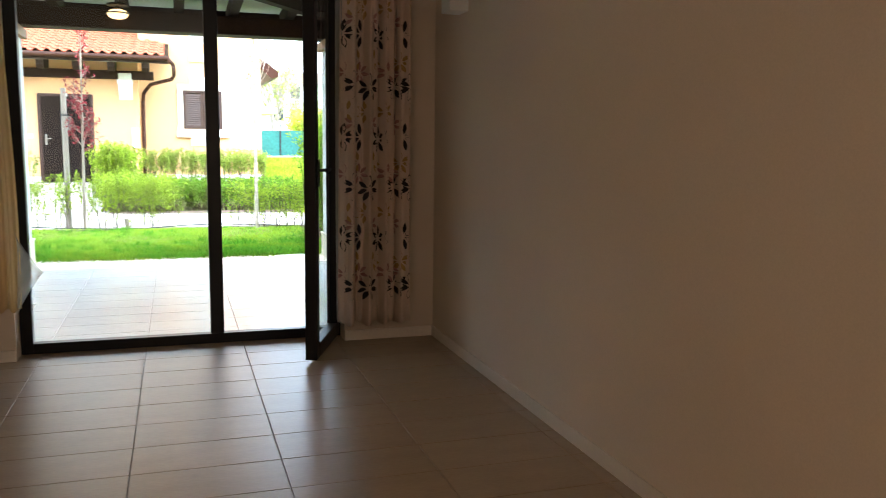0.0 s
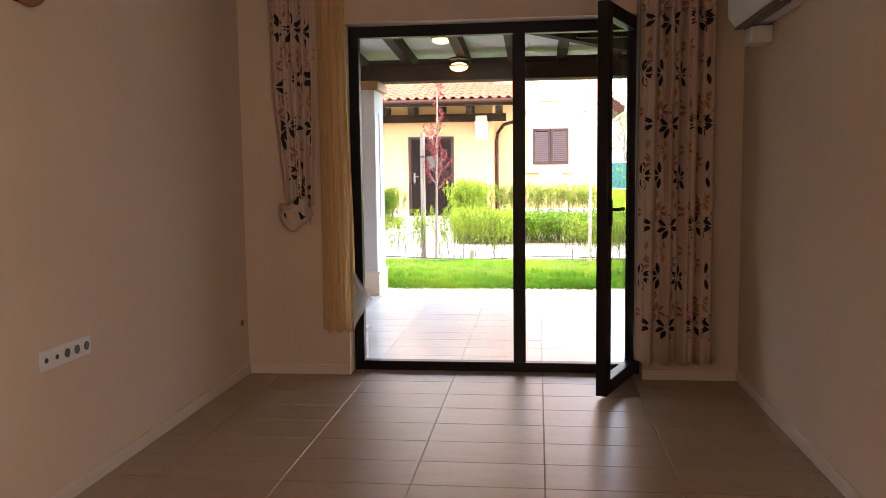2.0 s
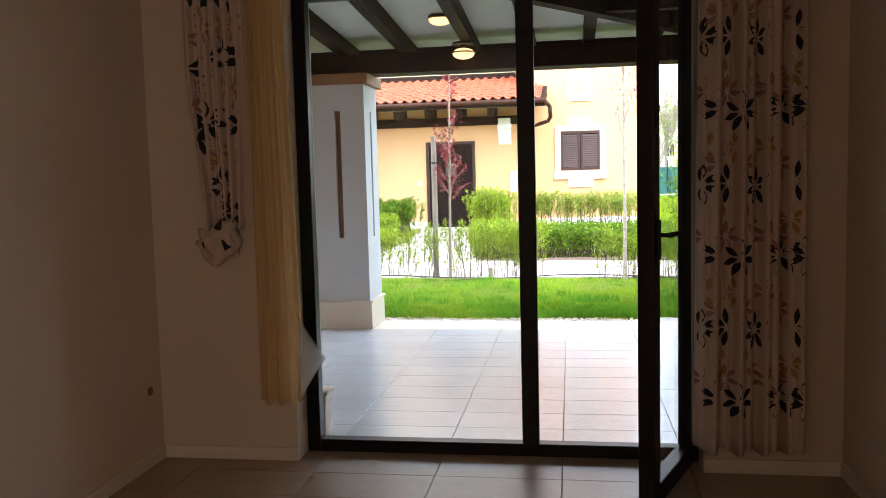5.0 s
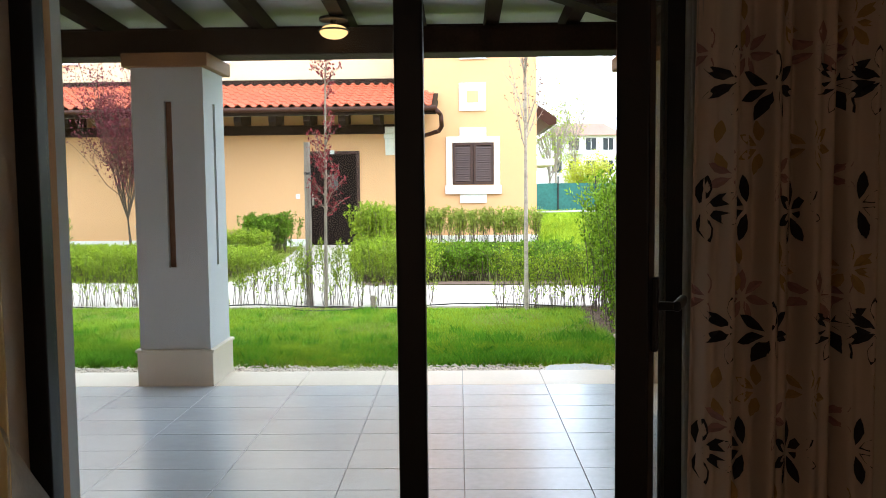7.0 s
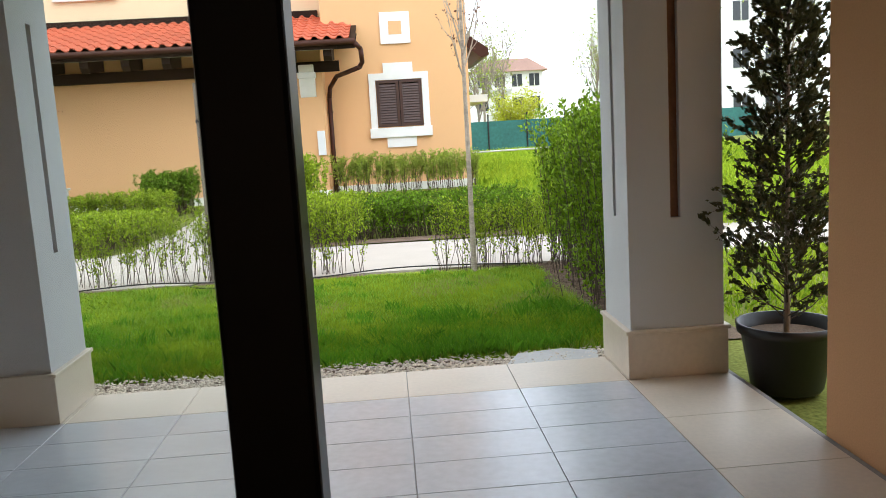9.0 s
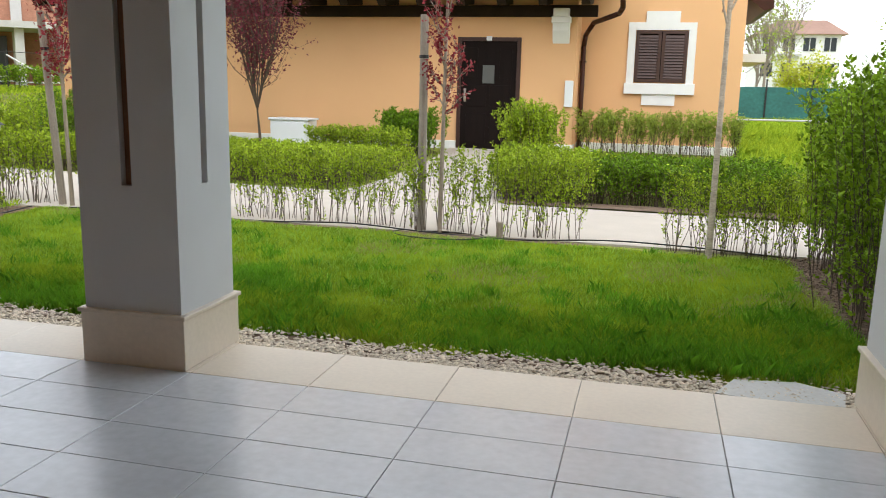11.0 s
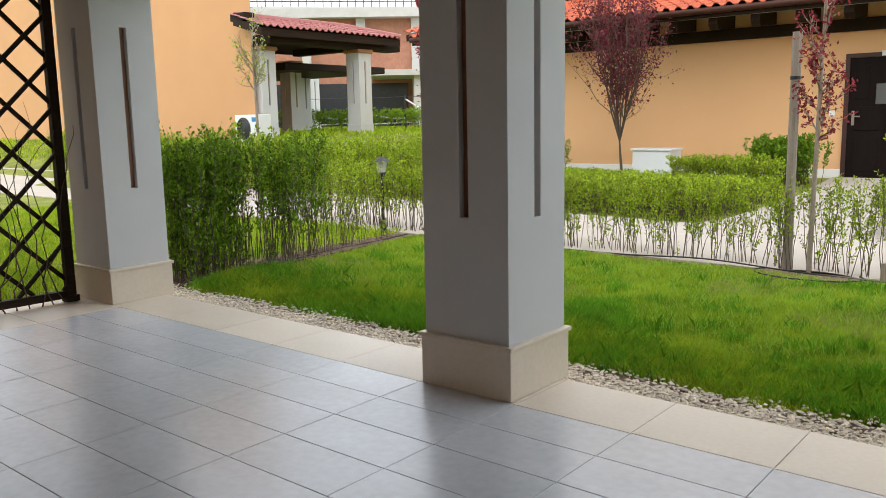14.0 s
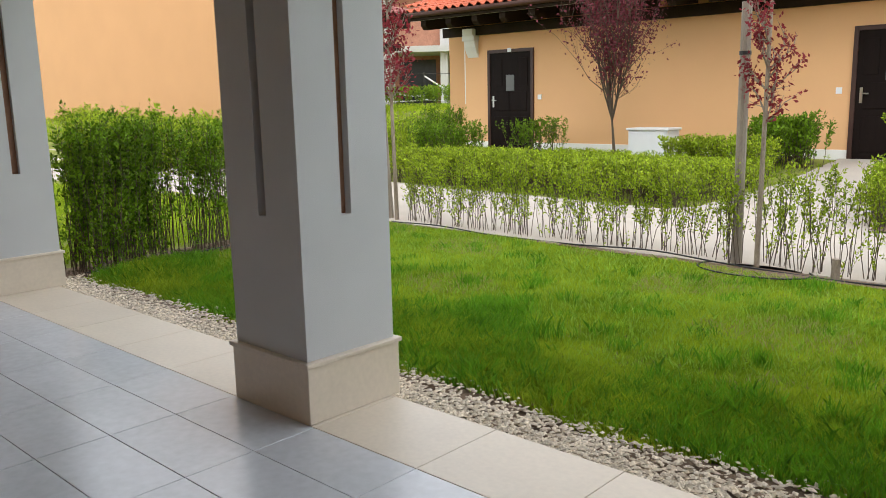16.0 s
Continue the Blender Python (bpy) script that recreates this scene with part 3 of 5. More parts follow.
def shutter_window(cx, z0, z1, w, wy, surround=True):
    x0, x1 = cx - w / 2, cx + w / 2
    win = part("window", B(x0 + 0.01, x1 - 0.01, wy - 0.012, wy - 0.002, z0, z1), M["doorwood"], house, "closed brown louvred shutters")
    for a, c in ((x0, cx - 0.006), (cx + 0.006, x1)):
        fb = B(a, a + 0.06, wy - 0.05, wy - 0.012, z0, z1, bevel=0.004)
        box(fb, c - 0.06, c, wy - 0.05, wy - 0.012, z0, z1, bevel=0.004)
        box(fb, a + 0.06, c - 0.06, wy - 0.05, wy - 0.012, z0, z0 + 0.06, bevel=0.004)
        box(fb, a + 0.06, c - 0.06, wy - 0.05, wy - 0.012, z1 - 0.06, z1, bevel=0.004)
        part("shutter_frame", fb, M["shutter"], win)
        n = 15
        for k in range(n):
            z = z0 + 0.075 + (z1 - z0 - 0.15) * (k + 0.5) / n
            sb = bmesh.new()
            prism(sb, [(wy - 0.044, z - 0.026), (wy - 0.038, z - 0.030), (wy - 0.016, z + 0.022), (wy - 0.022, z + 0.026)], "x", a + 0.06, c - 0.06)
            part("slat", sb, M["shutter"], win)
    if surround:
        s = 0.145
        for q in ((x0 - s, x0 - 0.01, z0 - 0.02, z1 + s), (x1 + 0.01, x1 + s, z0 - 0.02, z1 + s), (x0 - 0.01, x1 + 0.01, z1 + 0.01, z1 + s), (cx - 0.30, cx + 0.30, z1 + s, z1 + s + 0.2), (cx - 0.30, cx + 0.30, z0 - 0.42, z0 - 0.22)):
            part("surround", B(q[0], q[1], wy - 0.035, wy, q[2], q[3]), M["trim"], house, "white stone window surround")
        part("window_sill", B(x0 - s - 0.03, x1 + s + 0.03, wy - 0.07, wy, z0 - 0.22, z0 - 0.02, bevel=0.006), M["trim"], house, "white stone sill")


shutter_window(0.807, 1.56, 2.49, 0.92, TY)
shutter_window(0.82, 4.77, 5.8, 0.92, TY)
part("ornament", B(0.50, 1.10, TY - 0.035, TY, 3.21, 3.83), M["trim"], house, "white square relief")
part("ornament_inset", B(0.67, 0.93, TY - 0.042, TY - 0.034, 3.39, 3.65), M["orange"], house)
part("window_surround", B(-11.55, -11.15, TY - 0.04, TY, 1.2, 2.75, bevel=0.006), M["trim"], house, "white stone window surround")
part("window", B(-11.45, -11.25, TY - 0.05, TY - 0.038, 1.38, 2.62), M["doorwood"], house, "dark narrow window")
for wx in (-9.3, -5.6):
    part("upper_window", B(wx - 0.45, wx + 0.45, 22.96, 23.0, 4.75, 5.9), M["doorwood"], house, "dark shuttered upper window")
    part("upper_sill", B(wx - 0.65, wx + 0.65, 22.92, 23.0, 4.52, 4.74, bevel=0.006), M["trim"], house, "white stone sill")
east = part("side_roof", prism(bmesh.new(), [(2.22, 3.50), (2.22, 3.22), (2.62, 2.92), (2.78, 2.96), (2.78, 3.10)], "y", 22.6, 26), M["pipe"], house, "dark timber side eave")
part("balcony", B(2.2, 2.95, 24.5, 27.5, 2.05, 2.22), M["trim"], house, "white concrete balcony slab")

cab = thing("utility_cabinet", (-5.83, 20.2, 0.2), "pale grey-white metal utility cabinet by the wall", "cabinet")
part("body", B(-6.19, -5.44, 20.0, 20.45, -0.1, 0.72, bevel=0.012), M["paintwhite"], cab)
part("lid", B(-6.22, -5.41, 19.97, 20.48, 0.72, 0.76, bevel=0.01), M["paintwhite"], cab)
part("cabinet_door", B(-6.13, -5.50, 19.985, 20.0, 0.0, 0.68, bevel=0.004), M["paintwhite"], cab)

# ---- neighbour house to the west, with its terrace ----
far_house = thing("neighbour_house", (-20, 22, 0.9), "apricot neighbour house with rose tiled terrace roof", "house")
part("wall", prism(bmesh.new(), [(-34, 19.9), (-17.1, 19.9), (-28, 27), (-34, 27)], "z", -0.3, 9), M["orange_deep"], far_house)
deck = bmesh.new()
for dz in (0.0, -0.20):
    for x, y, z in ((-16.25, 19.55, 3.76), (-16.25, 24.75, 3.76), (-17.4, 23.4, 4.09), (-17.4, 19.55, 4.09)):
        deck.verts.new((x, y, z + dz))
bmesh.ops.convex_hull(deck, input=deck.verts)
part("terrace_roof", deck, M["wood"], far_house, "dark timber roof edge")
part("flashing", B(-17.55, -16.95, 19.58, 19.895, 4.0, 4.2), M["wood"], far_house, "dark metal flashing")
part("roof_beam", B(-17.0, -16.5, 20.0, 25.0, 3.42, 3.62, bevel=0.01), M["wood"], far_house)
part("roof_beam", B(-19.5, -16.7, 23.3, 23.6, 3.40, 3.60, bevel=0.01), M["wood"], far_house)
part("terrace_ceiling", B(-21.0, -17.1, 20.2, 25.1, 3.60, 3.68), M["wood"], far_house, "dark timber terrace ceiling")
part("second_roof", B(-26, -20.0, 23.4, 28.0, 3.03, 3.26, bevel=0.02), M["wood"], far_house, "dark timber terrace roof")
ac = thing("air_conditioner", (-17.25, 19.7, 0.8), "white outdoor air conditioner with round fan grille", "air conditioner")
part("case", B(-17.42, -16.42, 19.45, 19.85, 0.85, 1.58, bevel=0.02), M["paintwhite"], ac)
fan = bmesh.new()
for r in (0.10, 0.18, 0.26):
    bmesh.ops.create_cone(fan, cap_ends=False, segments=24, radius1=r, radius2=r - 0.02, depth=0.02, matrix=Matrix.Translation((-17.06, 19.43, 1.22)) @ Matrix.Rotation(radians(90), 4, "X"))
cyl(fan, (-17.06, 19.455, 1.22), (-17.06, 19.435, 1.22), 0.29, seg=24)
part("fan_grille", fan, M["darkmetal"], ac, "dark round fan grille")
part("badge", B(-16.70, -16.47, 19.44, 19.45, 1.40, 1.51), M["blue"], ac, "small blue badge")
for a in (-17.3, -16.65):
    part("foot", B(a, a + 0.1, 19.5, 19.8, 0.6, 0.85), M["darkmetal"], ac)
first = pillar(-17.06, "neighbour pillars", "white_plaster")
for k, (x, y) in enumerate(((-17.25, 20.3), (-16.75, 23.45), (-21.3, 24.7), (-23.8, 27.3), (-26.4, 30.1))):
    q = copy_thing(first, Matrix.Translation((x, y, gz(x, y)))) if k else first
    tagged(q, "white rendered terrace pillar of the neighbour house", "pillar", "neighbour pillars")
first.matrix_basis = Matrix.Translation((-17.25, 20.3, gz(-17.25, 20.3)))

# unfinished building beyond
shell = thing("unfinished_building", (-31, 40, 0.9), "unfinished brick building with bare concrete columns", "building")
turn = pose(-31, 40, 0.7, 0, 0, 42)


def rotated(bm, m=turn):
    bmesh.ops.transform(bm, matrix=m, verts=bm.verts)
    return bm


part("brick_wall", rotated(B(-8, 8, 1.5, 1.9, 0, 6.4)), M["brick"], shell, "raw red brick infill")
for k in range(6):
    x = -7.8 + k * 3.1
    part("column", rotated(B(x - 0.25, x + 0.25, 1.1, 1.6, 0, 6.6, bevel=0.01)), M["concrete"], shell)
    part("porch_column", rotated(B(x - 0.2, x + 0.2, -2.6, -2.2, 0, 3.0, bevel=0.01)), M["concrete"], shell)
part("floor_slab", rotated(B(-1.0, 8.4, -3.0, 1.5, 3.0, 3.30)), M["concrete"], shell)
part("roof_slab", rotated(B(-8.6, 8.6, 0.6, 7, 6.4, 6.9)), M["concrete"], shell)
# dark panels on the uncut brick paint the shade inside doorways
for k in range(3):
    x = -7.8 + k * 3.1
    part("opening", rotated(B(x + 0.5, x + 2.6, 1.42, 1.498, 0.2, 2.8)), M["dark"], shell, "dark panel as painted doorway shade")
white_house = thing("white_building", (-40, 42, 1), "white building with black balcony railings", "building")
tw = pose(-41, 41, 0.6, 0, 0, 48)
part("wall", rotated(B(-9, 9, 0, 8, 0, 9.0), tw), M["trim"], white_house)
part("balcony_slab", rotated(B(-9, 9, -1.6, 0, 7.6, 7.8), tw), M["concrete"], white_house)
for k in range(37):
    part("baluster", rotated(B(-9 + k * 0.5 - 0.02, -9 + k * 0.5 + 0.02, -1.56, -1.52, 7.8, 8.8), tw), M["darkmetal"], white_house)
for z in (8.1, 8.45, 8.78):
    part("rail", rotated(B(-9, 9, -1.57, -1.51, z, z + 0.05), tw), M["darkmetal"], white_house)


site = thing("site_fence", (-23, 29.6, 0.9), "thin dark posts with sagging white barrier tape", "fence")
SITE = [(-25.2, 28.0), (-23.3, 29.3), (-21.4, 30.6), (-19.5, 31.9)]
for x, y in SITE:
    pb = bmesh.new()
    cyl(pb, (x, y, 0.5), (x, y, 2.35), 0.03, seg=6)
    part("post", pb, M["darkmetal"], site)
for (xa, ya), (xb, yb) in zip(SITE, SITE[1:]):
    for za, zb, sag, key, r in ((2.3, 2.3, 0.03, "darkmetal", 0.012), (2.2, 1.45, 0.25, "tape", 0.035), (1.3, 1.3, 0.06, "tape", 0.03)):
        tb = bmesh.new()
        at = [(xa + (xb - xa) * u, ya + (yb - ya) * u, za + (zb - za) * u - sag * 4 * u * (1 - u)) for u in (0, 0.25, 0.5, 0.75, 1)]
        for a, c in zip(at, at[1:]):
            cyl(tb, a, c, r, seg=5)
        part("tape" if key == "tape" else "wire", tb, M[key], site)


# ---- flats far to the north-east ----
def flats(cx, y, w, h, z0, storeys, bays, label):
    t = thing("apartment_building", (cx, y + 5, z0), label, "building")
    part("wall", B(cx - w / 2, cx + w / 2, y, y + 10, z0 - 0.5, z0 + h), M["trim"], t)
    rb = bmesh.new()
    prism(rb, [(cx - w / 2 - 0.6, z0 + h), (cx + w / 2 + 0.6, z0 + h), (cx + w / 2 - 1.6, z0 + h + 1.3), (cx - w / 2 + 1.6, z0 + h + 1.3)], "y", y - 0.6, y + 10.6)
    part("roof", rb, M["roof_far"], t, "rose hipped roof with distance haze in its colour")
    for s in range(storeys):
        for k in range(bays):
            x = cx - w / 2 + w * (k + 0.5) / bays
            z = z0 + h * (s + 0.35) / storeys
            win = part("window", B(x - 0.55, x + 0.55, y - 0.06, y - 0.01, z, z + 1.3), M["dark"], t)
            part("window_frame", B(x - 0.03, x + 0.03, y - 0.09, y - 0.06, z, z + 1.3), M["trim"], win)
            if k % 3 == 1:
                part("balcony", B(x - 1.1, x + 1.1, y - 1.2, y - 0.1, z - 0.5, z - 0.3), M["concrete"], t)
    return t


flats(14.2, 95, 7.6, 7.4, 0.0, 3, 4, "white three-storey apartment building with red roof")
flats(24.5, 62, 14, 13, 0.25, 4, 6, "tall white apartment building with dark windows")

fence = thing("mesh_fence", (10, 45, 0.3), "green shade-net fence on thin posts", "fence")
part("net", B(3.5, 19, 45.0, 45.02, 0.35, 1.75), M["net"], fence)
for k in range(9):
    x = 3.6 + k * 1.9
    pb = bmesh.new()
    cyl(pb, (x, 44.96, 0.0), (x, 44.96, 2.1), 0.04, seg=6)
    part("post", pb, M["darkmetal"], fence)
rl = thing("rail_fence", (5.5, 33, 0.3), "thin pale metal rail across the grass", "rail")
rb = bmesh.new()
cyl(rb, (2.6, 33, 0.62), (9, 33, 0.66), 0.03, seg=6)
part("rail", rb, M["concrete"], rl)
for x in (3.0, 5.6, 8.4):
    rb = bmesh.new()
    cyl(rb, (x, 33, 0.1), (x, 33, 0.70), 0.035, seg=6)
    part("post", rb, M["darkmetal"], rl)


# ---- plants ----
def tubes(paths, name, material, sides=4):
    """Thin tapered stems: each path is a list of (x, y, z, r)."""
    verts, faces = [], []
    for pth in paths:
        start = len(verts)
        for k, (x, y, z, r) in enumerate(pth):
            q = pth[min(k + 1, len(pth) - 1)]
            o = pth[max(k - 1, 0)]
            d = Vector((q[0] - o[0], q[1] - o[1], q[2] - o[2]))
            d = d.normalized() if d.length > 1e-6 else Vector((0, 0, 1))
            u = d.orthogonal().normalized()
            v = d.cross(u)
            for s in range(sides):
                a = 2 * math.pi * s / sides
                w = u * math.cos(a) * r + v * math.sin(a) * r
                verts.append((x + w.x, y + w.y, z + w.z))
        for k in range(len(pth) - 1):
            for s in range(sides):
                a, c = start + k * sides + s, start + k * sides + (s + 1) % sides
                faces.append((a, c, c + sides, a + sides))
    me = bpy.data.meshes.new(name)
    me.from_pydata(verts, [], faces)
    me.polygons.foreach_set("use_smooth", [True] * len(me.polygons))
    me.materials.append(material)
    return me


def hedge(name, line, width, height, per_m, stems, leaves, size, material, label, low=0.15, spread=0.05, group="", rise=0.6, thin=1.0):
    """A hedge of crooked stems along a line of ground points; side shoots and leaves gather from the share low of the height upward."""
    mid = line[len(line) // 2]
    t = thing(name, (mid[0], mid[1], gz(*mid)), label, "hedge", group)
    paths, cents, axes = [], [], []

    def foliage(p0, p1, n, power):
        """Leaves in a loose spiral round a shoot from p0 to p1."""
        d = p1 - p0
        d /= np.linalg.norm(d)
        out = rng.normal(size=(n, 3))
        out -= (out @ d)[:, None] * d
        out /= np.linalg.norm(out, axis=1, keepdims=True)
        u = rng.uniform(0, 1, (n, 1)) ** power
        cents.append(p0 + (p1 - p0) * u + out * size * rng.uniform(0.35, 0.75, (n, 1)))
        axes.append(d * 0.7 + out * 0.8)

    for (xa, ya), (xb, yb) in zip(line, line[1:]):
        ln = math.hypot(xb - xa, yb - ya)
        nx, ny = -(yb - ya) / ln, (xb - xa) / ln
        n = max(1, round(ln * per_m))
        for k in range(n):
            f = (k + rng.uniform(0.0, 1.0)) / n
            tall = rng.uniform(0.93, 1.05)
            off = rng.uniform(-0.5, 0.5) * width * 0.7
            bx, by = xa + (xb - xa) * f + nx * off, ya + (yb - ya) * f + ny * off
            z0 = gz(bx, by)
            for _ in range(stems):
                h = height * tall * rng.uniform(0.76, 1.02)
                lean = rng.normal(size=2) * (0.05 + 0.09 * width)
                sx, sy = bx + rng.normal() * (0.015 + 0.12 * width), by + rng.normal() * (0.015 + 0.12 * width)
                pts = [np.array([sx, sy, z0 - 0.03])]
                for q in (0.3, 0.62, 0.98):
                    pts.append(np.array([sx + lean[0] * q + rng.normal() * 0.018, sy + lean[1] * q + rng.normal() * 0.018, z0 + h * q]))
                paths.append([(*p, r * thin) for p, r in zip(pts, (0.0056, 0.0046, 0.0034, 0.0014))])
                shoots = 4
                each = max(3, int(leaves * 0.62 / shoots))
                for _ in range(shoots):
                    u = min(0.9, low + (0.92 - low) * rng.uniform(0, 1) ** rise)
                    a = 0 if u < 0.3 else 1 if u < 0.62 else 2
                    lo, hi = ((0, 0.3), (0.3, 0.62), (0.62, 0.98))[a]
                    p0 = pts[a] + (pts[a + 1] - pts[a]) * (u - lo) / (hi - lo)
                    ang = rng.uniform(0, 6.28)
                    reach = (0.05 + spread) * rng.uniform(0.6, 1.3)
                    p1 = p0 + np.array([math.cos(ang) * reach, math.sin(ang) * reach, min(h * (1.03 - u), reach * rng.uniform(1.0, 2.4))])
                    paths.append([(*p0, 0.0022 * thin), (*p1, 0.0008 * thin)])
                    foliage(p0, p1, each, 0.75)
                foliage(pts[0] + (pts[3] - pts[0]) * (0.08 if low < 0.04 else max(low, 0.35)), pts[3], max(4, int(leaves * 0.38)), 0.6)
    tagged(part("stem_layer", tubes(paths, "stem_layer", M["twig"], 3), None, t), "thin brown stems", "", "", "stuff")
    tagged(part("leaf_layer", faces_mesh("leaf_layer", leaf_faces(np.concatenate(cents), size, 0.15, np.concatenate(axes)), 4, material), None, t), "", "", "", "stuff")
    return t


ROW = "sparse young privet hedge with bare lower stems by the path"
hedge("privet_row", [(-5.55, 13.80), (-3.4, 13.78), (-1.75, 13.72)], 0.24, 0.82, 11, 4, 92, 0.029, M["leaf"], ROW, 0.06, 0.042, rise=0.72, thin=0.75)
hedge("privet_row", [(-1.7, 13.72), (0.08, 13.58)], 0.24, 0.90, 11, 4, 92, 0.029, M["leaf"], ROW, 0.06, 0.042, rise=0.72, thin=0.75)
hedge("privet_row", [(0.98, 13.42), (2.15, 13.32)], 0.26, 0.78, 12, 5, 90, 0.027, M["leaf"], ROW, 0.06, 0.045, rise=0.72, thin=0.75)
hedge("privet_row", [(-9.5, 14.1), (-5.95, 13.85)], 0.30, 0.88, 9, 5, 75, 0.038, M["leaf"], ROW, 0.2, 0.06)
hedge("tall_hedge", [(2.30, 10.0), (2.36, 11.6), (2.40, 13.5)], 0.62, 1.66, 18, 7, 140, 0.042, M["leaf_mid"], "tall dense privet hedge beside the lawn", 0.03, 0.07, thin=0.8)
hedge("boundary_hedge", [(-5.62, 9.95), (-5.66, 10.75)], 0.46, 1.36, 24, 5, 140, 0.040, M["leaf_dark"], "dense dark privet hedge leafy to the ground", 0.03, 0.06, rise=0.85, thin=0.8)
hedge("boundary_hedge", [(-5.67, 10.75), (-5.76, 11.85)], 0.42, 1.33, 14, 4, 120, 0.038, M["leaf_dark"], "dark privet hedge with thinner stems below", 0.05, 0.06, rise=0.62, thin=0.8)
hedge("boundary_hedge", [(-5.90, 9.95), (-6.0, 11.9)], 0.40, 1.38, 10, 4, 75, 0.040, M["leaf"], "bright-topped privet hedge behind the darker one", 0.55, 0.06)
hedge("boundary_hedge", [(-5.78, 11.9), (-5.88, 12.5), (-5.95, 12.95)], 0.26, 1.02, 7, 5, 52, 0.032, M["leaf"], "thin young privet hedge with the lawn showing through", 0.05, 0.045, rise=0.7, thin=0.75)
hedge("far_hedge", [(-14.5, 15.9), (-11, 16.4), (-8.8, 17.2)], 0.8, 1.12, 12, 4, 80, 0.05, M["leaf"], "broad privet hedge before the neighbour house", 0.1, 0.08)
hedge("far_hedge", [(-22, 17.0), (-14.5, 16.0)], 0.8, 1.05, 10, 4, 70, 0.055, M["leaf"], "broad privet hedge before the neighbour house", 0.1, 0.09)
LOW = "low clipped privet hedge filling the bed"
for k, (ya, yb) in enumerate(((16.75, 16.55), (17.15, 17.05), (17.6, 17.6), (18.1, 18.2))):
    hedge("bed_hedge", [(-8.9 + k * 0.2, ya + 0.15), (-5.5, ya), (-3.35 + k * 0.1, yb)], 0.40, 0.60 - 0.07 * k, 15, 5, 60, 0.042, M["leaf"], LOW, 0.1, 0.07, "bed hedges")
hedge("bed_hedge", [(-10.2, 18.4), (-8.6, 18.6)], 0.7, 0.85, 11, 5, 80, 0.045, M["leaf_dark"], "rounded privet clump near the second door", 0.05, 0.09)
hedge("bed_hedge", [(-10.9, 19.6), (-10.3, 20.2)], 0.7, 1.0, 11, 5, 90, 0.045, M["leaf_dark"], "rounded privet clump near the second door", 0.05, 0.09)
hedge("bed_hedge", [(-8.7, 20.0), (-7.9, 20.3)], 0.5, 0.75, 11, 5, 70, 0.045, M["leaf_dark"], "rounded privet clump near the second door", 0.05, 0.08)
hedge("door_shrub", [(-3.85, 19.9), (-3.1, 20.0)], 0.6, 0.80, 22, 7, 95, 0.054, M["leaf_dark"], "dark rounded shrub beside the entrance door", 0.05, 0.08)
hedge("bed_hedge", [(-4.9, 19.2), (-3.25, 19.0)], 0.6, 0.58, 14, 5, 80, 0.042, M["leaf"], LOW, 0.1, 0.08, "bed hedges")
hedge("bed_hedge", [(-7.6, 19.2), (-4.9, 19.2)], 0.4, 0.30, 6, 3, 50, 0.042, M["leaf"], LOW, 0.1, 0.08, "bed hedges")
hedge("box_shrub", [(-1.32, 18.3), (-0.74, 18.3)], 0.62, 1.17, 30, 8, 125, 0.044, M["leaf"], "square clipped shrub beside the entrance path", 0.03, 0.06)
for y in (16.15, 16.55, 16.95):
    hedge("bed_hedge", [(-1.12 - (y - 16.15) * 0.2, y), (0.0, y - 0.05)], 0.36, 0.66, 22, 5, 75, 0.042, M["leaf"], LOW, 0.06, 0.06, "bed hedges")
for y in (16.35, 16.9):
    hedge("bed_hedge", [(0.05, y), (2.4, y - 0.05)], 0.40, 0.60, 17, 5, 70, 0.044, M["leaf_dark"], LOW, 0.06, 0.07, "bed hedges")
hedge("wall_hedge", [(-0.55, 20.9), (2.25, 20.9)], 0.3, 0.80, 15, 4, 80, 0.046, M["leaf_pale"], "yellow-green young hedge along the house wall", 0.2, 0.07)
hedge("bed_hedge", [(2.5, 15.7), (5.5, 16.2)], 0.8, 0.6, 10, 4, 50, 0.05, M["leaf"], LOW, 0.1, 0.08, "bed hedges")
hedge("border_shrub", [(-25, 27.2), (-22.3, 29.0), (-19.4, 31.0)], 1.0, 0.85, 7, 4, 70, 0.07, M["leaf_mid"], "loose green shrubs before the unfinished building", 0.05, 0.12)
hedge("bed_hedge", [(-5.4, 5.0), (-9, 9.5)], 0.5, 0.9, 6, 4, 60, 0.05, M["leaf"], "privet hedge beyond the trellis", 0.1, 0.08)


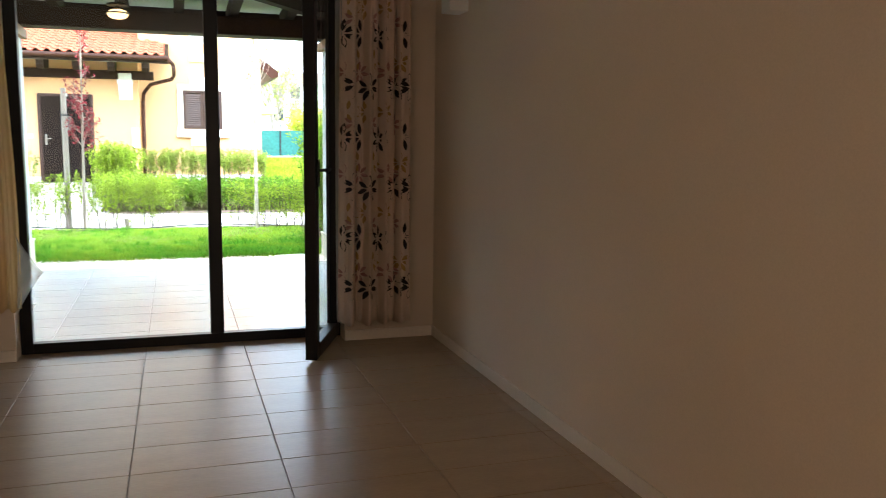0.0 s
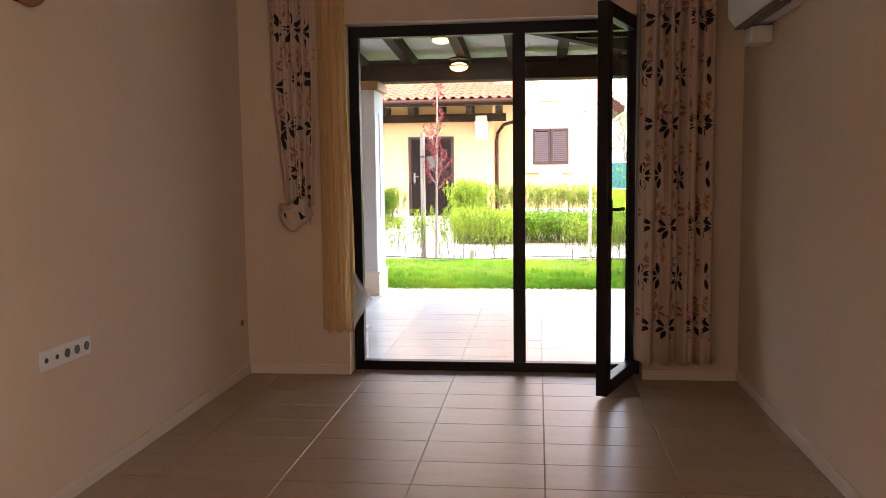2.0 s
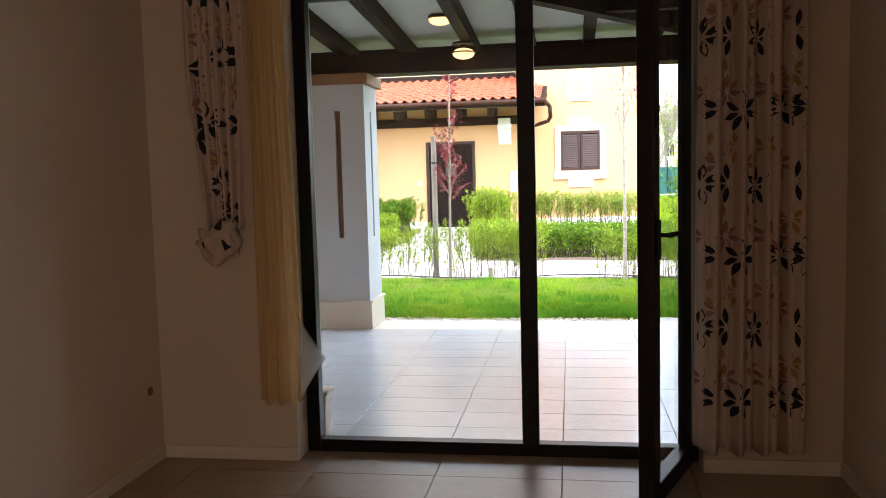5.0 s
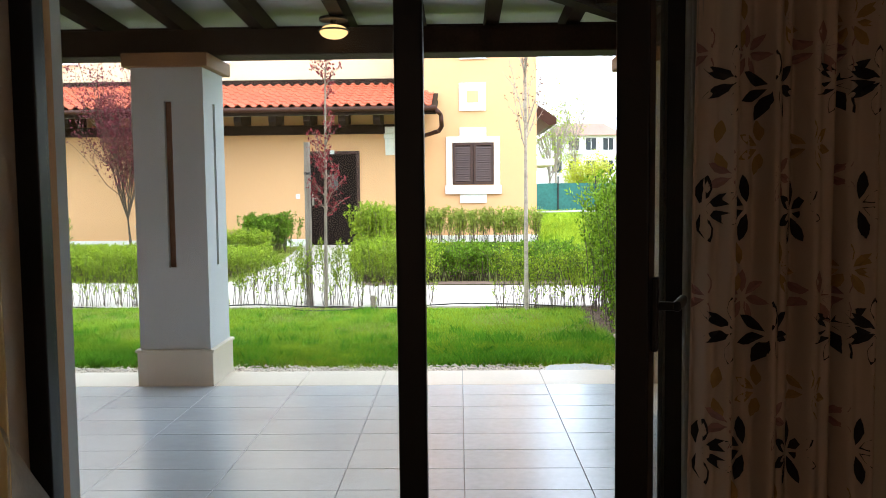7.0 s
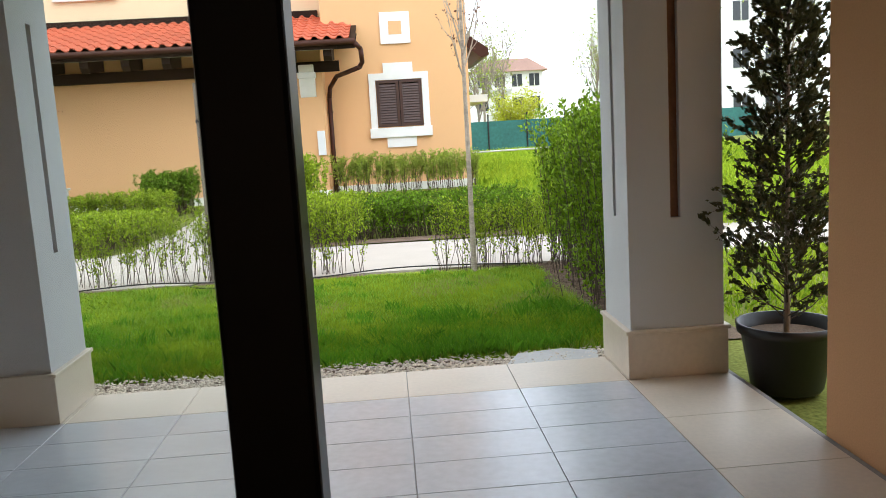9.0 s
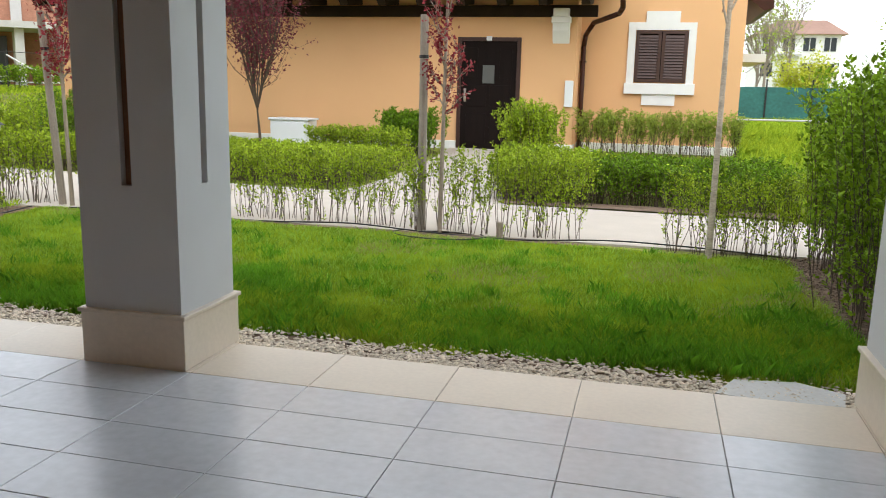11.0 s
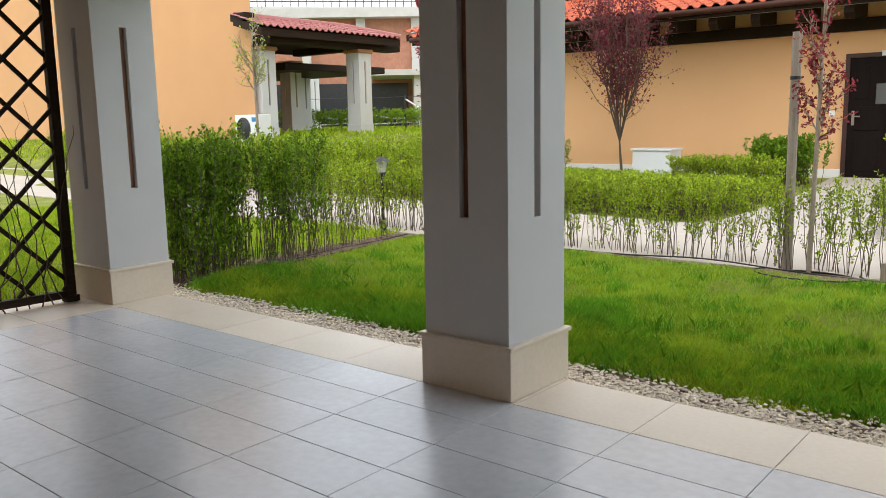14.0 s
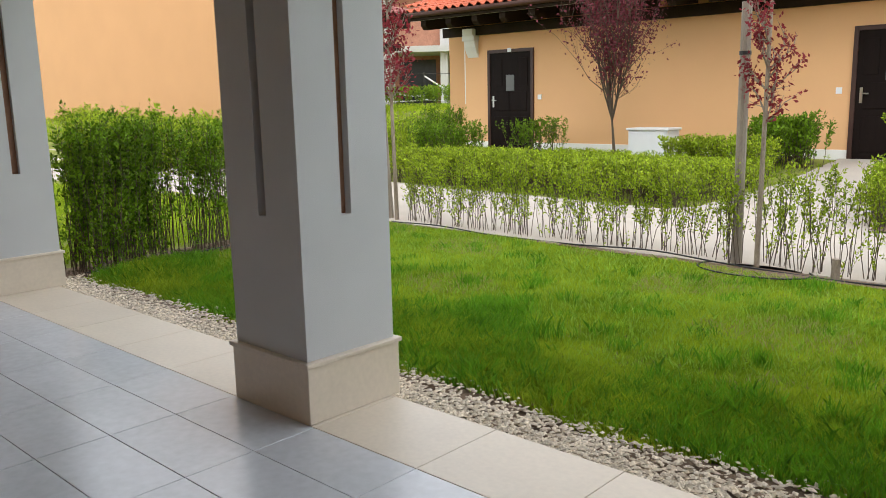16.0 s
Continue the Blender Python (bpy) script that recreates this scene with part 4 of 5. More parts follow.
def branches(base, trunk_top, r, n, length, up, levels, seed, droop=0.0, wide=0.6, share=0.45):
    """Trunk and limbs as paths, with the ends of the twigs."""
    rr = np.random.default_rng(seed)
    x, y, z = base
    lean = rr.normal(size=2) * 0.006
    trunk = [(x + lean[0] * k, y + lean[1] * k, z + (trunk_top - z) * k / 5, r * (1 - 0.12 * k)) for k in range(6)]
    paths, ends = [trunk], []

    def grow(p, d, ln, rad, lev):
        pts = [(*p, rad)]
        q = np.array(p)
        dd = np.array(d)
        for s in range(4):
            dd = dd + rr.normal(size=3) * 0.10 + np.array([0, 0, 0.10 * up - droop])
            dd /= np.linalg.norm(dd)
            q = q + dd * ln / 4
            pts.append((*q, rad * (1 - 0.2 * (s + 1))))
            if lev > 0 and s >= 0:
                for _ in range(2 if lev > 1 else 1):
                    side = dd + rr.normal(size=3) * (0.55 if wide > 0.5 else 0.32)
                    side /= np.linalg.norm(side)
                    grow(tuple(q), side, ln * rr.uniform(0.4, 0.65), rad * 0.5, lev - 1)
            ends.append((*q, lev))
        paths.append(pts)

    for k in range(n):
        f = rr.uniform(0.0, 1.0)
        a = 2 * math.pi * (k + rr.uniform(0, 0.7)) / n
        z0 = trunk_top - (trunk_top - z) * share * f * (1 if up < 2 else 0.15)
        fr = (z0 - z) / (trunk_top - z)
        grow((x + lean[0] * 5 * fr, y + lean[1] * 5 * fr, z0), (math.cos(a) * wide, math.sin(a) * wide, up * 0.55), length * rr.uniform(0.7, 1.1), r * 0.45, levels)
    return paths, np.array(ends)


def tree(name, base, trunk_top, r, n, length, up, levels, seed, leaf, count, size, spread, label, bark="bark", low=None, wide=0.6, share=0.45):
    t = thing(name, base, label, "tree")
    paths, ends = branches(base, trunk_top, r, n, length, up, levels, seed, wide=wide, share=share)
    part("trunk", tubes(paths[:1], "trunk", M[bark], 8), None, t)
    tagged(part("branching", tubes(paths[1:], "branching", M[bark], 4), None, t), "", "", "", "stuff")
    if count:
        pick = ends[rng.integers(0, len(ends), count)][:, :3]
        c = pick + rng.normal(size=(count, 3)) * spread
        if low is not None:
            c = c[c[:, 2] > low + rng.uniform(0, 0.7, len(c))]
        tagged(part("crown", faces_mesh("crown", leaf_faces(c, size), 4, M[leaf]), None, t), "", "", "", "stuff")
    return t


def stake(x, y, top, dx=0.0):
    t = thing("wooden_stake", (x, y, gz(x, y)), "round weathered grey wooden tree stake", "stake")
    bm = bmesh.new()
    cyl(bm, (x, y, gz(x, y) - 0.1), (x + dx, y, top), 0.043, 0.040, 10)
    part("post", bm, M["stake"], t)
    tb = bmesh.new()
    cyl(tb, (x + dx * 0.8, y, top * 0.80), (x + dx * 0.8, y, top * 0.80 + 0.03), 0.047, seg=10)
    part("tie", tb, M["darkmetal"], t, "dark rubber tie")


RED = "slender young maple with crimson leaves"
tree("maple_tree", (-1.22, 13.5, -0.09), 2.95, 0.024, 26, 0.26, 0.9, 1, 3, "maple", 1300, 0.042, 0.020, RED, share=0.62)
tree("maple_tree", (-5.62, 13.75, -0.09), 2.85, 0.026, 24, 0.36, 1.2, 1, 5, "maple", 2000, 0.052, 0.042, RED, share=0.55)
stake(-1.45, 13.65, 2.05)
stake(-5.78, 13.80, 2.1, -0.14)
tree("plum_tree", (-6.02, 19.3, 0.1), 0.95, 0.036, 11, 1.85, 2.2, 2, 8, "plum", 7500, 0.056, 0.06, "purple-leaved plum tree with fan of upright branches", "twig", 1.15, 0.42)
tree("bare_tree", (1.30, 13.2, -0.09), 3.3, 0.030, 15, 0.75, 1.9, 1, 12, "bud", 420, 0.035, 0.02, "young bare tree with ringed pale trunk", "pale_bark", wide=0.5, share=0.55)
tree("bare_tree", (-15.75, 18.9, 0.6), 3.25, 0.042, 8, 0.62, 1.3, 2, 15, "leaf_pale", 330, 0.08, 0.05, "small nearly bare tree by the neighbour wall")
FAR = "bare distant tree with pale grey branches"
for k, (x, y, h, seed) in enumerate(((6.2, 52, 4.0, 21), (8.2, 58, 5.0, 22), (13.8, 56, 4.5, 23), (15.5, 60, 5.0, 24), (5.4, 48, 3.0, 25), (17.5, 50, 4.5, 26), (22, 48, 5, 27))):
    tree("bare_tree", (x, y, 0.2), h, 0.10, 9, 2.6, 1.8, 2, seed, "leaf_pale", 500, 0.16, 0.2, FAR)
tree("yellow_bush", (8.6, 55, 0.2), 1.2, 0.08, 10, 1.6, 1.2, 2, 31, "leaf_yellow", 5000, 0.16, 0.25, "round bright yellow-green bush in the distance")
tree("conifer_bush", (10.3, 44, 0.2), 1.0, 0.08, 10, 0.9, 1.6, 2, 32, "leaf_dark", 3000, 0.14, 0.12, "small dark conifer by the fence")

# ---- room fittings ----
for name, q in (("baseboard_west", (XL, XL + 0.012, -2.2, YW, 0, 0.07)), ("baseboard_east", (XR - 0.012, XR, -2.2, YW, 0, 0.07)), ("baseboard_north", (XL + 0.012, FX0, YW - 0.012, YW, 0, 0.07)), ("baseboard_north_east", (FX1, XR - 0.012, YW - 0.012, YW, 0, 0.07))):
    solid(name, B(*q, bevel=0.003), M["skirting"], "beige tile skirting along the room wall", "baseboard")

sock = thing("socket_strip", (XL, 3.22, 0.6), "white five-gang socket strip on the wall", "socket")
part("plate", B(XL, XL + 0.009, 3.03, 3.41, 0.60, 0.685, bevel=0.003), M["paintwhite"], sock)
for k in range(5):
    y = 3.068 + k * 0.076
    sb = bmesh.new()
    cyl(sb, (XL + 0.004, y, 0.642), (XL + 0.0115, y, 0.642), 0.020 if k > 1 else 0.011, seg=20)
    part("insert", sb, M["frost"] if k > 1 else M["darkmetal"], sock, "grey recessed outlet")
outlet = thing("wall_outlet", (XL, 5.33, 0.37), "small round brown outlet in the wall", "outlet")
sb = bmesh.new()
cyl(sb, (XL - 0.01, 5.33, 0.38), (XL + 0.006, 5.33, 0.38), 0.022, seg=16)
part("cap", sb, M["slot"], outlet)

ind = thing("wall_air_conditioner", (1.68, 4.55, 2.21), "white wall-mounted air conditioner with slotted underside", "air conditioner")
ab = bmesh.new()
prism(ab, [(1.778, 2.21), (1.62, 2.21), (1.575, 2.27), (1.57, 2.44), (1.60, 2.50), (1.778, 2.51)], "y", 4.10, 5.0)
bmesh.ops.bevel(ab, geom=ab.edges[:], offset=0.008, segments=2, affect="EDGES", profile=0.5)
part("case", ab, M["paintwhite"], ind)
for k in range(2):
    part("louvre", B(1.60 + 0.05 * k, 1.635 + 0.05 * k, 4.16, 4.94, 2.196, 2.207), M["frost"], ind)


part("pipe_cover", B(1.66, 1.778, 4.80, 4.96, 2.10, 2.195, bevel=0.006), M["paintwhite"], ind, "white pipe cover under the case")

SY, SZ = 3.03, 2.065
sconce = thing("wall_lamp", (XL, SY, SZ), "small brown domed wall lamp on the room wall", "lamp")
wb = bmesh.new()
bmesh.ops.create_uvsphere(wb, u_segments=20, v_segments=12, radius=1.0, matrix=Matrix.Translation((XL + 0.055, SY, SZ + 0.055)) @ Matrix.Diagonal((0.055, 0.062, 0.055, 1)))
part("shade", wb, M["capwood"], sconce, "brown glass shade", smooth=True)
part("wall_plate", B(XL, XL + 0.012, SY - 0.04, SY + 0.04, SZ + 0.02, SZ + 0.13, bevel=0.003), M["pipe"], sconce)


# ---- curtains ----
def fold(x, z, y0, amp, freq, seed):
    return y0 + amp * math.sin(freq * x + seed + 0.35 * math.sin(1.4 * z + seed)) + amp * 0.45 * math.sin(freq * 2.3 * x + 1.7 * seed) - 0.010 * math.sin(2.1 * z + seed)


def cloth(name, parent, edge0, edge1, z0, z1, y0, amp, freq, seed, material, nx=90, nz=40, label=""):
    """A hanging cloth; edge0 and edge1 give its two side lines at a height."""
    bm = bmesh.new()
    g = []
    for j in range(nz + 1):
        z = z0 + (z1 - z0) * j / nz
        a, c = edge0(z), edge1(z)
        g.append([bm.verts.new((a + (c - a) * i / nx, fold(i / nx * 0.5, z, y0, amp, freq, seed), z + (0.012 * math.sin(i * 0.3 + seed) if j == 0 else 0))) for i in range(nx + 1)])
    for j in range(nz):
        for i in range(nx):
            bm.faces.new((g[j][i], g[j][i + 1], g[j + 1][i + 1], g[j + 1][i]))
    bmesh.ops.recalc_face_normals(bm, faces=bm.faces)
    bmesh.ops.solidify(bm, geom=bm.faces[:], thickness=0.002)
    return part(name, bm, material, parent, label, smooth=True)


PRINT = {"print_dark": "near-black leaf print", "print_beige": "beige leaf print", "print_rose": "faded rose leaf print"}


def motif(owner, key, s0, zc, radius, petals, squash, edge0, edge1, y0, amp, freq, seed, lift=0.006):
    """A printed flower of pointed petals that follows the folds; s0: share of the width."""
    bm = bmesh.new()
    for a in petals:
        a = radians(a)
        pts = []
        for u, w in ((0.16, 0.0), (0.38, 0.13), (0.62, 0.17), (0.84, 0.10), (1.0, 0.0), (0.84, -0.10), (0.62, -0.17), (0.38, -0.13)):
            du = (u * math.cos(a) - w * math.sin(a)) * radius * squash
            dz = (u * math.sin(a) + w * math.cos(a)) * radius
            z = zc + dz
            e0, e1 = edge0(z), edge1(z)
            s = s0 + du / (e1 - e0)
            s = min(0.995, max(0.005, s))
            pts.append(bm.verts.new((e0 + (e1 - e0) * s, fold(s * 0.5, z, y0, amp, freq, seed) - lift, z)))
        mid = bm.verts.new(sum((v.co for v in (pts[0], pts[2], pts[4], pts[6])), Vector()) / 4)
        mid.co.y -= 0.001
        for k in range(8):
            bm.faces.new((pts[k], pts[(k + 1) % 8], mid))
    part("leaf_print", bm, M[key], owner, PRINT[key])


rail = thing("curtain_rail", (0, 5.37, ZC - 0.05), "plain white ceiling curtain rail", "curtain rail")
part("track", B(XL + 0.03, XR - 0.03, 5.33, 5.42, ZC - 0.045, ZC - 0.002, bevel=0.004), M["paintwhite"], rail)

cur = thing("patterned_curtain", (1.34, 5.38, 0.13), "cream curtain printed with dark and beige leaves", "curtain")
e0, e1 = (lambda z: 1.105 + 0.012 * (z - 0.13)), (lambda z: 1.585)
CF = (5.375, 0.038, 48.0, 0.6)
cloth("drape", cur, e0, e1, 0.13, ZC - 0.045, *CF, M["curtain"])
FULL, HALF_R, HALF_L = (90, 38, -10, -62, -115, 150, 200), (80, 28, -24, -76), (100, 152, 204, 256)
for row, z in enumerate((0.375, 0.70, 1.03, 1.355, 1.68, 2.01, 2.335, 2.64)):
    if row % 2 == 0:
        spots = ((0.20, HALF_L, 0.9), (0.40, FULL, 0.75), (0.79, FULL, 0.95), (0.99, HALF_L, 0.8))
    else:
        spots = ((0.03, HALF_R, 1.0), (0.30, HALF_L, 0.8), (0.56, FULL, 0.55), (0.90, HALF_R, 0.7))
    for s, pet, sq in spots:
        motif(cur, "print_dark", s, z + 0.01 * math.sin(9 * s), 0.092, pet, sq, e0, e1, *CF)
        for key, dz, ds in (("print_beige", 0.165, 0.07), ("print_rose", 0.09, -0.12)):
            if z + dz < 2.62 and 0.02 < s + ds < 0.98:
                motif(cur, key, s + ds, z + dz, 0.075, pet, sq, e0, e1, *CF, lift=0.004)
sheer_r = thing("sheer_curtain", (1.08, 5.42, 0.12), "thin white sheer curtain beside the door leaf", "curtain")
cloth("drape", sheer_r, lambda z: 1.105, lambda z: 1.18, 0.14, ZC - 0.045, 5.435, 0.008, 90, 2.0, M["sheer"], nx=30)

tied = thing("tied_curtain", (-1.15, 5.38, 1.03), "patterned cream curtain gathered and knotted at its end", "curtain")
t0 = lambda z: -1.315 + 0.075 * max(0, (1.9 - z)) / 0.7
t1 = lambda z: -1.005 - 0.03 * max(0, (1.9 - z)) / 0.7
TF = (5.375, 0.022, 62.0, 1.3)
cloth("drape", tied, t0, t1, 1.2, ZC - 0.045, *TF, M["curtain"], nx=80, nz=30)
for s, z, pet, sq in ((0.08, 1.98, HALF_R, 0.7), (0.45, 2.03, HALF_R, 0.5), (0.68, 2.03, HALF_R, 0.5), (0.92, 2.03, HALF_L, 0.5), (0.32, 1.72, FULL, 0.8), (0.62, 1.40, HALF_L, 0.8), (0.9, 1.70, HALF_L, 0.4), (0.5, 2.36, FULL, 0.7), (0.2, 2.36, HALF_L, 0.7), (0.5, 1.27, HALF_R, 0.7), (0.12, 1.66, HALF_R, 0.6), (0.75, 1.28, HALF_L, 0.6), (0.72, 2.34, HALF_R, 0.6)):
    motif(tied, "print_dark", s, z, 0.105, pet, sq * 1.35, t0, t1, *TF)
    motif(tied, "print_beige", min(0.9, s + 0.15), z - 0.15, 0.075, pet, sq, t0, t1, *TF, lift=0.004)
    motif(tied, "print_rose", max(0.1, s - 0.1), z + 0.14, 0.075, pet, sq, t0, t1, *TF, lift=0.004)
kb = bmesh.new()
bmesh.ops.create_icosphere(kb, subdivisions=4, radius=1.0)
for v in kb.verts:
    n1 = noise.noise(v.co * 1.9) * 0.35 + abs(noise.noise(v.co * 3.4)) * 0.35 - 0.1 + noise.noise(v.co * 8) * 0.08
    v.co *= 1 + n1
    x = v.co.x
    v.co = Vector((-1.155 + x * 0.105, 5.36 + v.co.y * 0.06, 1.13 + v.co.z * 0.10 - 0.025 * x + 0.03 * math.sin(3 * x)))
part("knot", kb, M["curtain"], tied, "crumpled cloth knot", smooth=True)
for x, z, a in ((-1.22, 1.12, 20), (-1.10, 1.10, 120), (-1.15, 1.20, 60)):
    kp = bmesh.new()
    cyl(kp, (x, 5.315, z), (x + 0.05 * math.cos(radians(a)), 5.305, z + 0.05 * math.sin(radians(a))), 0.022, 0.004, 5)
    part("knot_print", kp, M["print_dark"], tied, "near-black leaf print")

sheer_l = thing("sheer_curtain", (-0.87, 5.38, 0.32), "long cream sheer curtain pulled aside", "curtain")
cloth("drape", sheer_l, lambda z: -1.00, lambda z: -0.79 + 0.02 * math.sin(2 * z), 0.32, ZC - 0.045, 5.405, 0.013, 42, 0.2, M["sheer_cream"], nx=70)

tail = bmesh.new()
tv = [[tail.verts.new((-0.80 + (0.145 * (1 - abs(k - 5) / 5.5) ** 1.3) * i / 5, 5.40 + 0.012 * math.sin(i * 1.3 + k * 0.4), 0.80 - 0.046 * k - 0.006 * i)) for i in range(6)] for k in range(11)]
for k in range(10):
    for i in range(5):
        tail.faces.new((tv[k][i], tv[k][i + 1], tv[k + 1][i + 1], tv[k + 1][i]))
bmesh.ops.solidify(tail, geom=tail.faces[:], thickness=0.001)
part("loose_corner", tail, M["sheer"], sheer_l, "loose pale corner of the sheer", smooth=True)

# ---- terrace fittings ----
def lamp(x, y, z, drop, label):
    """A round dome lamp; drop is the length of the neck between its base and its shade."""
    t = thing("terrace_lamp", (x, y, z), label, "lamp")
    bb, gb = bmesh.new(), bmesh.new()
    cyl(bb, (x, y, z), (x, y, z - 0.02), 0.10, 0.105, 28)
    if drop:
        cyl(bb, (x, y, z - 0.02), (x, y, z - 0.02 - drop), 0.025, seg=12)
    cyl(bb, (x, y, z - 0.02 - drop), (x, y, z - 0.032 - drop), 0.105, 0.115, 28)
    bmesh.ops.create_uvsphere(gb, u_segments=28, v_segments=10, radius=0.10, matrix=Matrix.Translation((x, y, z - 0.034 - drop)) @ Matrix.Diagonal((1, 1, 0.5, 1)))
    part("base", bb, M["darkmetal"], t)
    part("shade", gb, M["glow"], t, "glowing warm glass shade", smooth=True)


lamp(-0.53, 8.62, ceil_z(8.62) - 0.002, 0.0, "round warm glowing ceiling lamp on the terrace roof")
lamp(-0.39, 9.06, ceil_z(9.06) - 0.143, 0.065, "round warm glowing lamp under the rafter by the front beam")

trel = thing("trellis", (-5.45, 7.8, 0), "dark brown wooden lattice trellis between posts", "trellis")
TX, TY0, TY1, TZ0, TZ1 = -5.45, 6.6, 8.98, 0.09, 2.36
for y in (TY0, TY1):
    part("post", B(TX - 0.03, TX + 0.03, y - 0.035, y + 0.035, 0.03, TZ1 + 0.04, bevel=0.004), M["wood"], trel)
    part("post_foot", B(TX - 0.05, TX + 0.05, y - 0.05, y + 0.05, 0, 0.05, bevel=0.004), M["wood"], trel)
for z in (TZ0 - 0.03, TZ1):
    part("rail", B(TX - 0.028, TX + 0.028, TY0 + 0.035, TY1 - 0.035, z - 0.03, z + 0.03, bevel=0.004), M["wood"], trel)
for sign, dx in ((1, 0.009), (-1, -0.009)):
    c = -3.0
    while c < 6.0:
        # line z = TZ0 + sign * (y - TY0) + c
        ya, yb = TY0, TY1
        lo, hi = TZ0, TZ1
        pts = []
        for y in (ya, yb):
            z = TZ0 + c + sign * (y - TY0)
            if lo <= z <= hi:
                pts.append((y, z))
        for z in (lo, hi):
            y = TY0 + (z - TZ0 - c) / sign
            if ya < y < yb:
                pts.append((y, z))
        if len(pts) >= 2 and abs(pts[0][0] - pts[1][0]) > 0.05:
            (y0, z0), (y1, z1) = pts[:2]
            d = Vector((0, y1 - y0, z1 - z0)).normalized()
            nrm = Vector((0, -d.z, d.y)) * 0.016
            sb = bmesh.new()
            prism(sb, [(y0 + nrm.y, z0 + nrm.z), (y1 + nrm.y, z1 + nrm.z), (y1 - nrm.y, z1 - nrm.z), (y0 - nrm.y, z0 - nrm.z)], "x", TX + dx - 0.008, TX + dx + 0.008)
            part("slat", sb, M["wood"], trel)
        c += 0.34
vine = thing("climbing_vine", (-5.5, 8.6, 0), "bare brown climbing twigs on the trellis", "vine")
vp = []
for k in range(9):
    y, z, pth = 8.2 + 0.09 * k, 0.0, []
    for s in range(12):
        pth.append((TX + 0.03 + rng.normal() * 0.015, y, z, 0.006 * (1 - s / 14)))
        y += rng.normal() * 0.05
        z += rng.uniform(0.08, 0.2)
    vp.append(pth)
tagged(part("twig_tangle", tubes(vp, "twig_tangle", M["twig"], 5), None, vine), "", "", "", "stuff")

pil = thing("wall_pilaster", (-1.1, 5.9, 0), "white rendered pilaster with limestone base beside the door", "pilaster")
part("shaft", B(-1.35, -0.845, YO + 0.051, 5.95, 0.25, 2.45), M["white_plaster"], pil)
part("base", B(-1.37, -0.81, YO + 0.051, 5.985, 0, 0.225, bevel=0.004), M["stone"], pil)
part("base_cap", B(-1.38, -0.795, YO + 0.051, 5.995, 0.225, 0.25, bevel=0.005), M["stone"], pil)

pot = thing("plant_pot", (2.53, 8.95, -0.2), "black plastic pot beside the terrace edge", "pot")
pb = bmesh.new()
prof = [(0.17, -0.07), (0.185, -0.05), (0.235, 0.24), (0.255, 0.25), (0.262, 0.30), (0.245, 0.30), (0.225, 0.22)]
rings = [[pb.verts.new((2.53 + r * math.cos(a), 8.95 + r * math.sin(a), z)) for a in (2 * math.pi * k / 28 for k in range(28))] for r, z in prof]
for ra, rb2 in zip(rings, rings[1:]):
    for k in range(28):
        pb.faces.new((ra[k], ra[(k + 1) % 28], rb2[(k + 1) % 28], rb2[k]))
pb.faces.new(rings[0][::-1])
part("shell", pb, M["darkmetal"], pot, smooth=True)
sb = bmesh.new()
cyl(sb, (2.53, 8.95, 0.12), (2.53, 8.95, 0.235), 0.195, 0.216, 24)
part("earth", sb, M["soil"], pot, "brown potting soil")
con = thing("potted_conifer", (2.53, 8.95, 0.23), "dark feathery conifer with browned lower sprays", "conifer")
trunk = [(2.53, 8.95, 0.2, 0.018), (2.535, 8.955, 1.2, 0.012), (2.54, 8.96, 2.4, 0.004)]
part("trunk", tubes([trunk], "trunk", M["bark"], 7), None, con)
sp, cc, ca = [], [], []
for k in range(150):
    z = 0.30 + 2.05 * (k / 150)
    rad = 0.40 * (1 - (z - 0.3) / 2.3) ** 0.75 * rng.uniform(0.55, 1.15)
    a = k * 2.4
    foot = np.array([2.53, 8.95, z])
    end = foot + np.array([rad * math.cos(a), rad * math.sin(a), rad * rng.uniform(0.5, 1.1)])
    sp.append([(*foot, 0.005), (*(foot * 0.5 + end * 0.5 - np.array([0, 0, 0.03])), 0.0035), (*end, 0.001)])
    for _ in range(9):
        q = foot + (end - foot) * rng.uniform(0.25, 1.0)
        d = (end - foot) / np.linalg.norm(end - foot) + rng.normal(size=3) * 0.55
        d /= np.linalg.norm(d)
        tip = q + d * rng.uniform(0.05, 0.12)
        sp.append([(*q, 0.0018), (*tip, 0.0007)])
        u = rng.uniform(0.1, 1.05, (13, 1))
        cc.append(q + (tip - q) * u + rng.normal(size=(13, 3)) * 0.006)
        ca.append(np.repeat(d[None], 13, 0))
tagged(part("twig_layer", tubes(sp, "twig_layer", M["twig"], 3), None, con), "", "", "", "stuff")
tagged(part("foliage", faces_mesh("foliage", leaf_faces(np.concatenate(cc), 0.034, 0.2, np.concatenate(ca)), 4, M["conifer"]), None, con), "", "", "", "stuff")

# ---- garden ----
glp = thing("garden_lantern", (-6.49, 13.62, -0.07), "small black garden lantern on a post", "lantern")
bm = bmesh.new()
cyl(bm, (-6.49, 13.62, -0.09), (-6.49, 13.62, 0.70), 0.019, seg=10)
cyl(bm, (-6.49, 13.62, -0.09), (-6.49, 13.62, 0.02), 0.05, 0.03, 12)
part("post", bm, M["darkmetal"], glp)
bm = bmesh.new()
cyl(bm, (-6.49, 13.62, 0.70), (-6.49, 13.62, 0.84), 0.045, 0.075, 6)
part("glass", bm, M["lantern"], glp, "pale lantern glass")
bm = bmesh.new()
cyl(bm, (-6.49, 13.62, 0.84), (-6.49, 13.62, 0.90), 0.12, 0.03, 6)
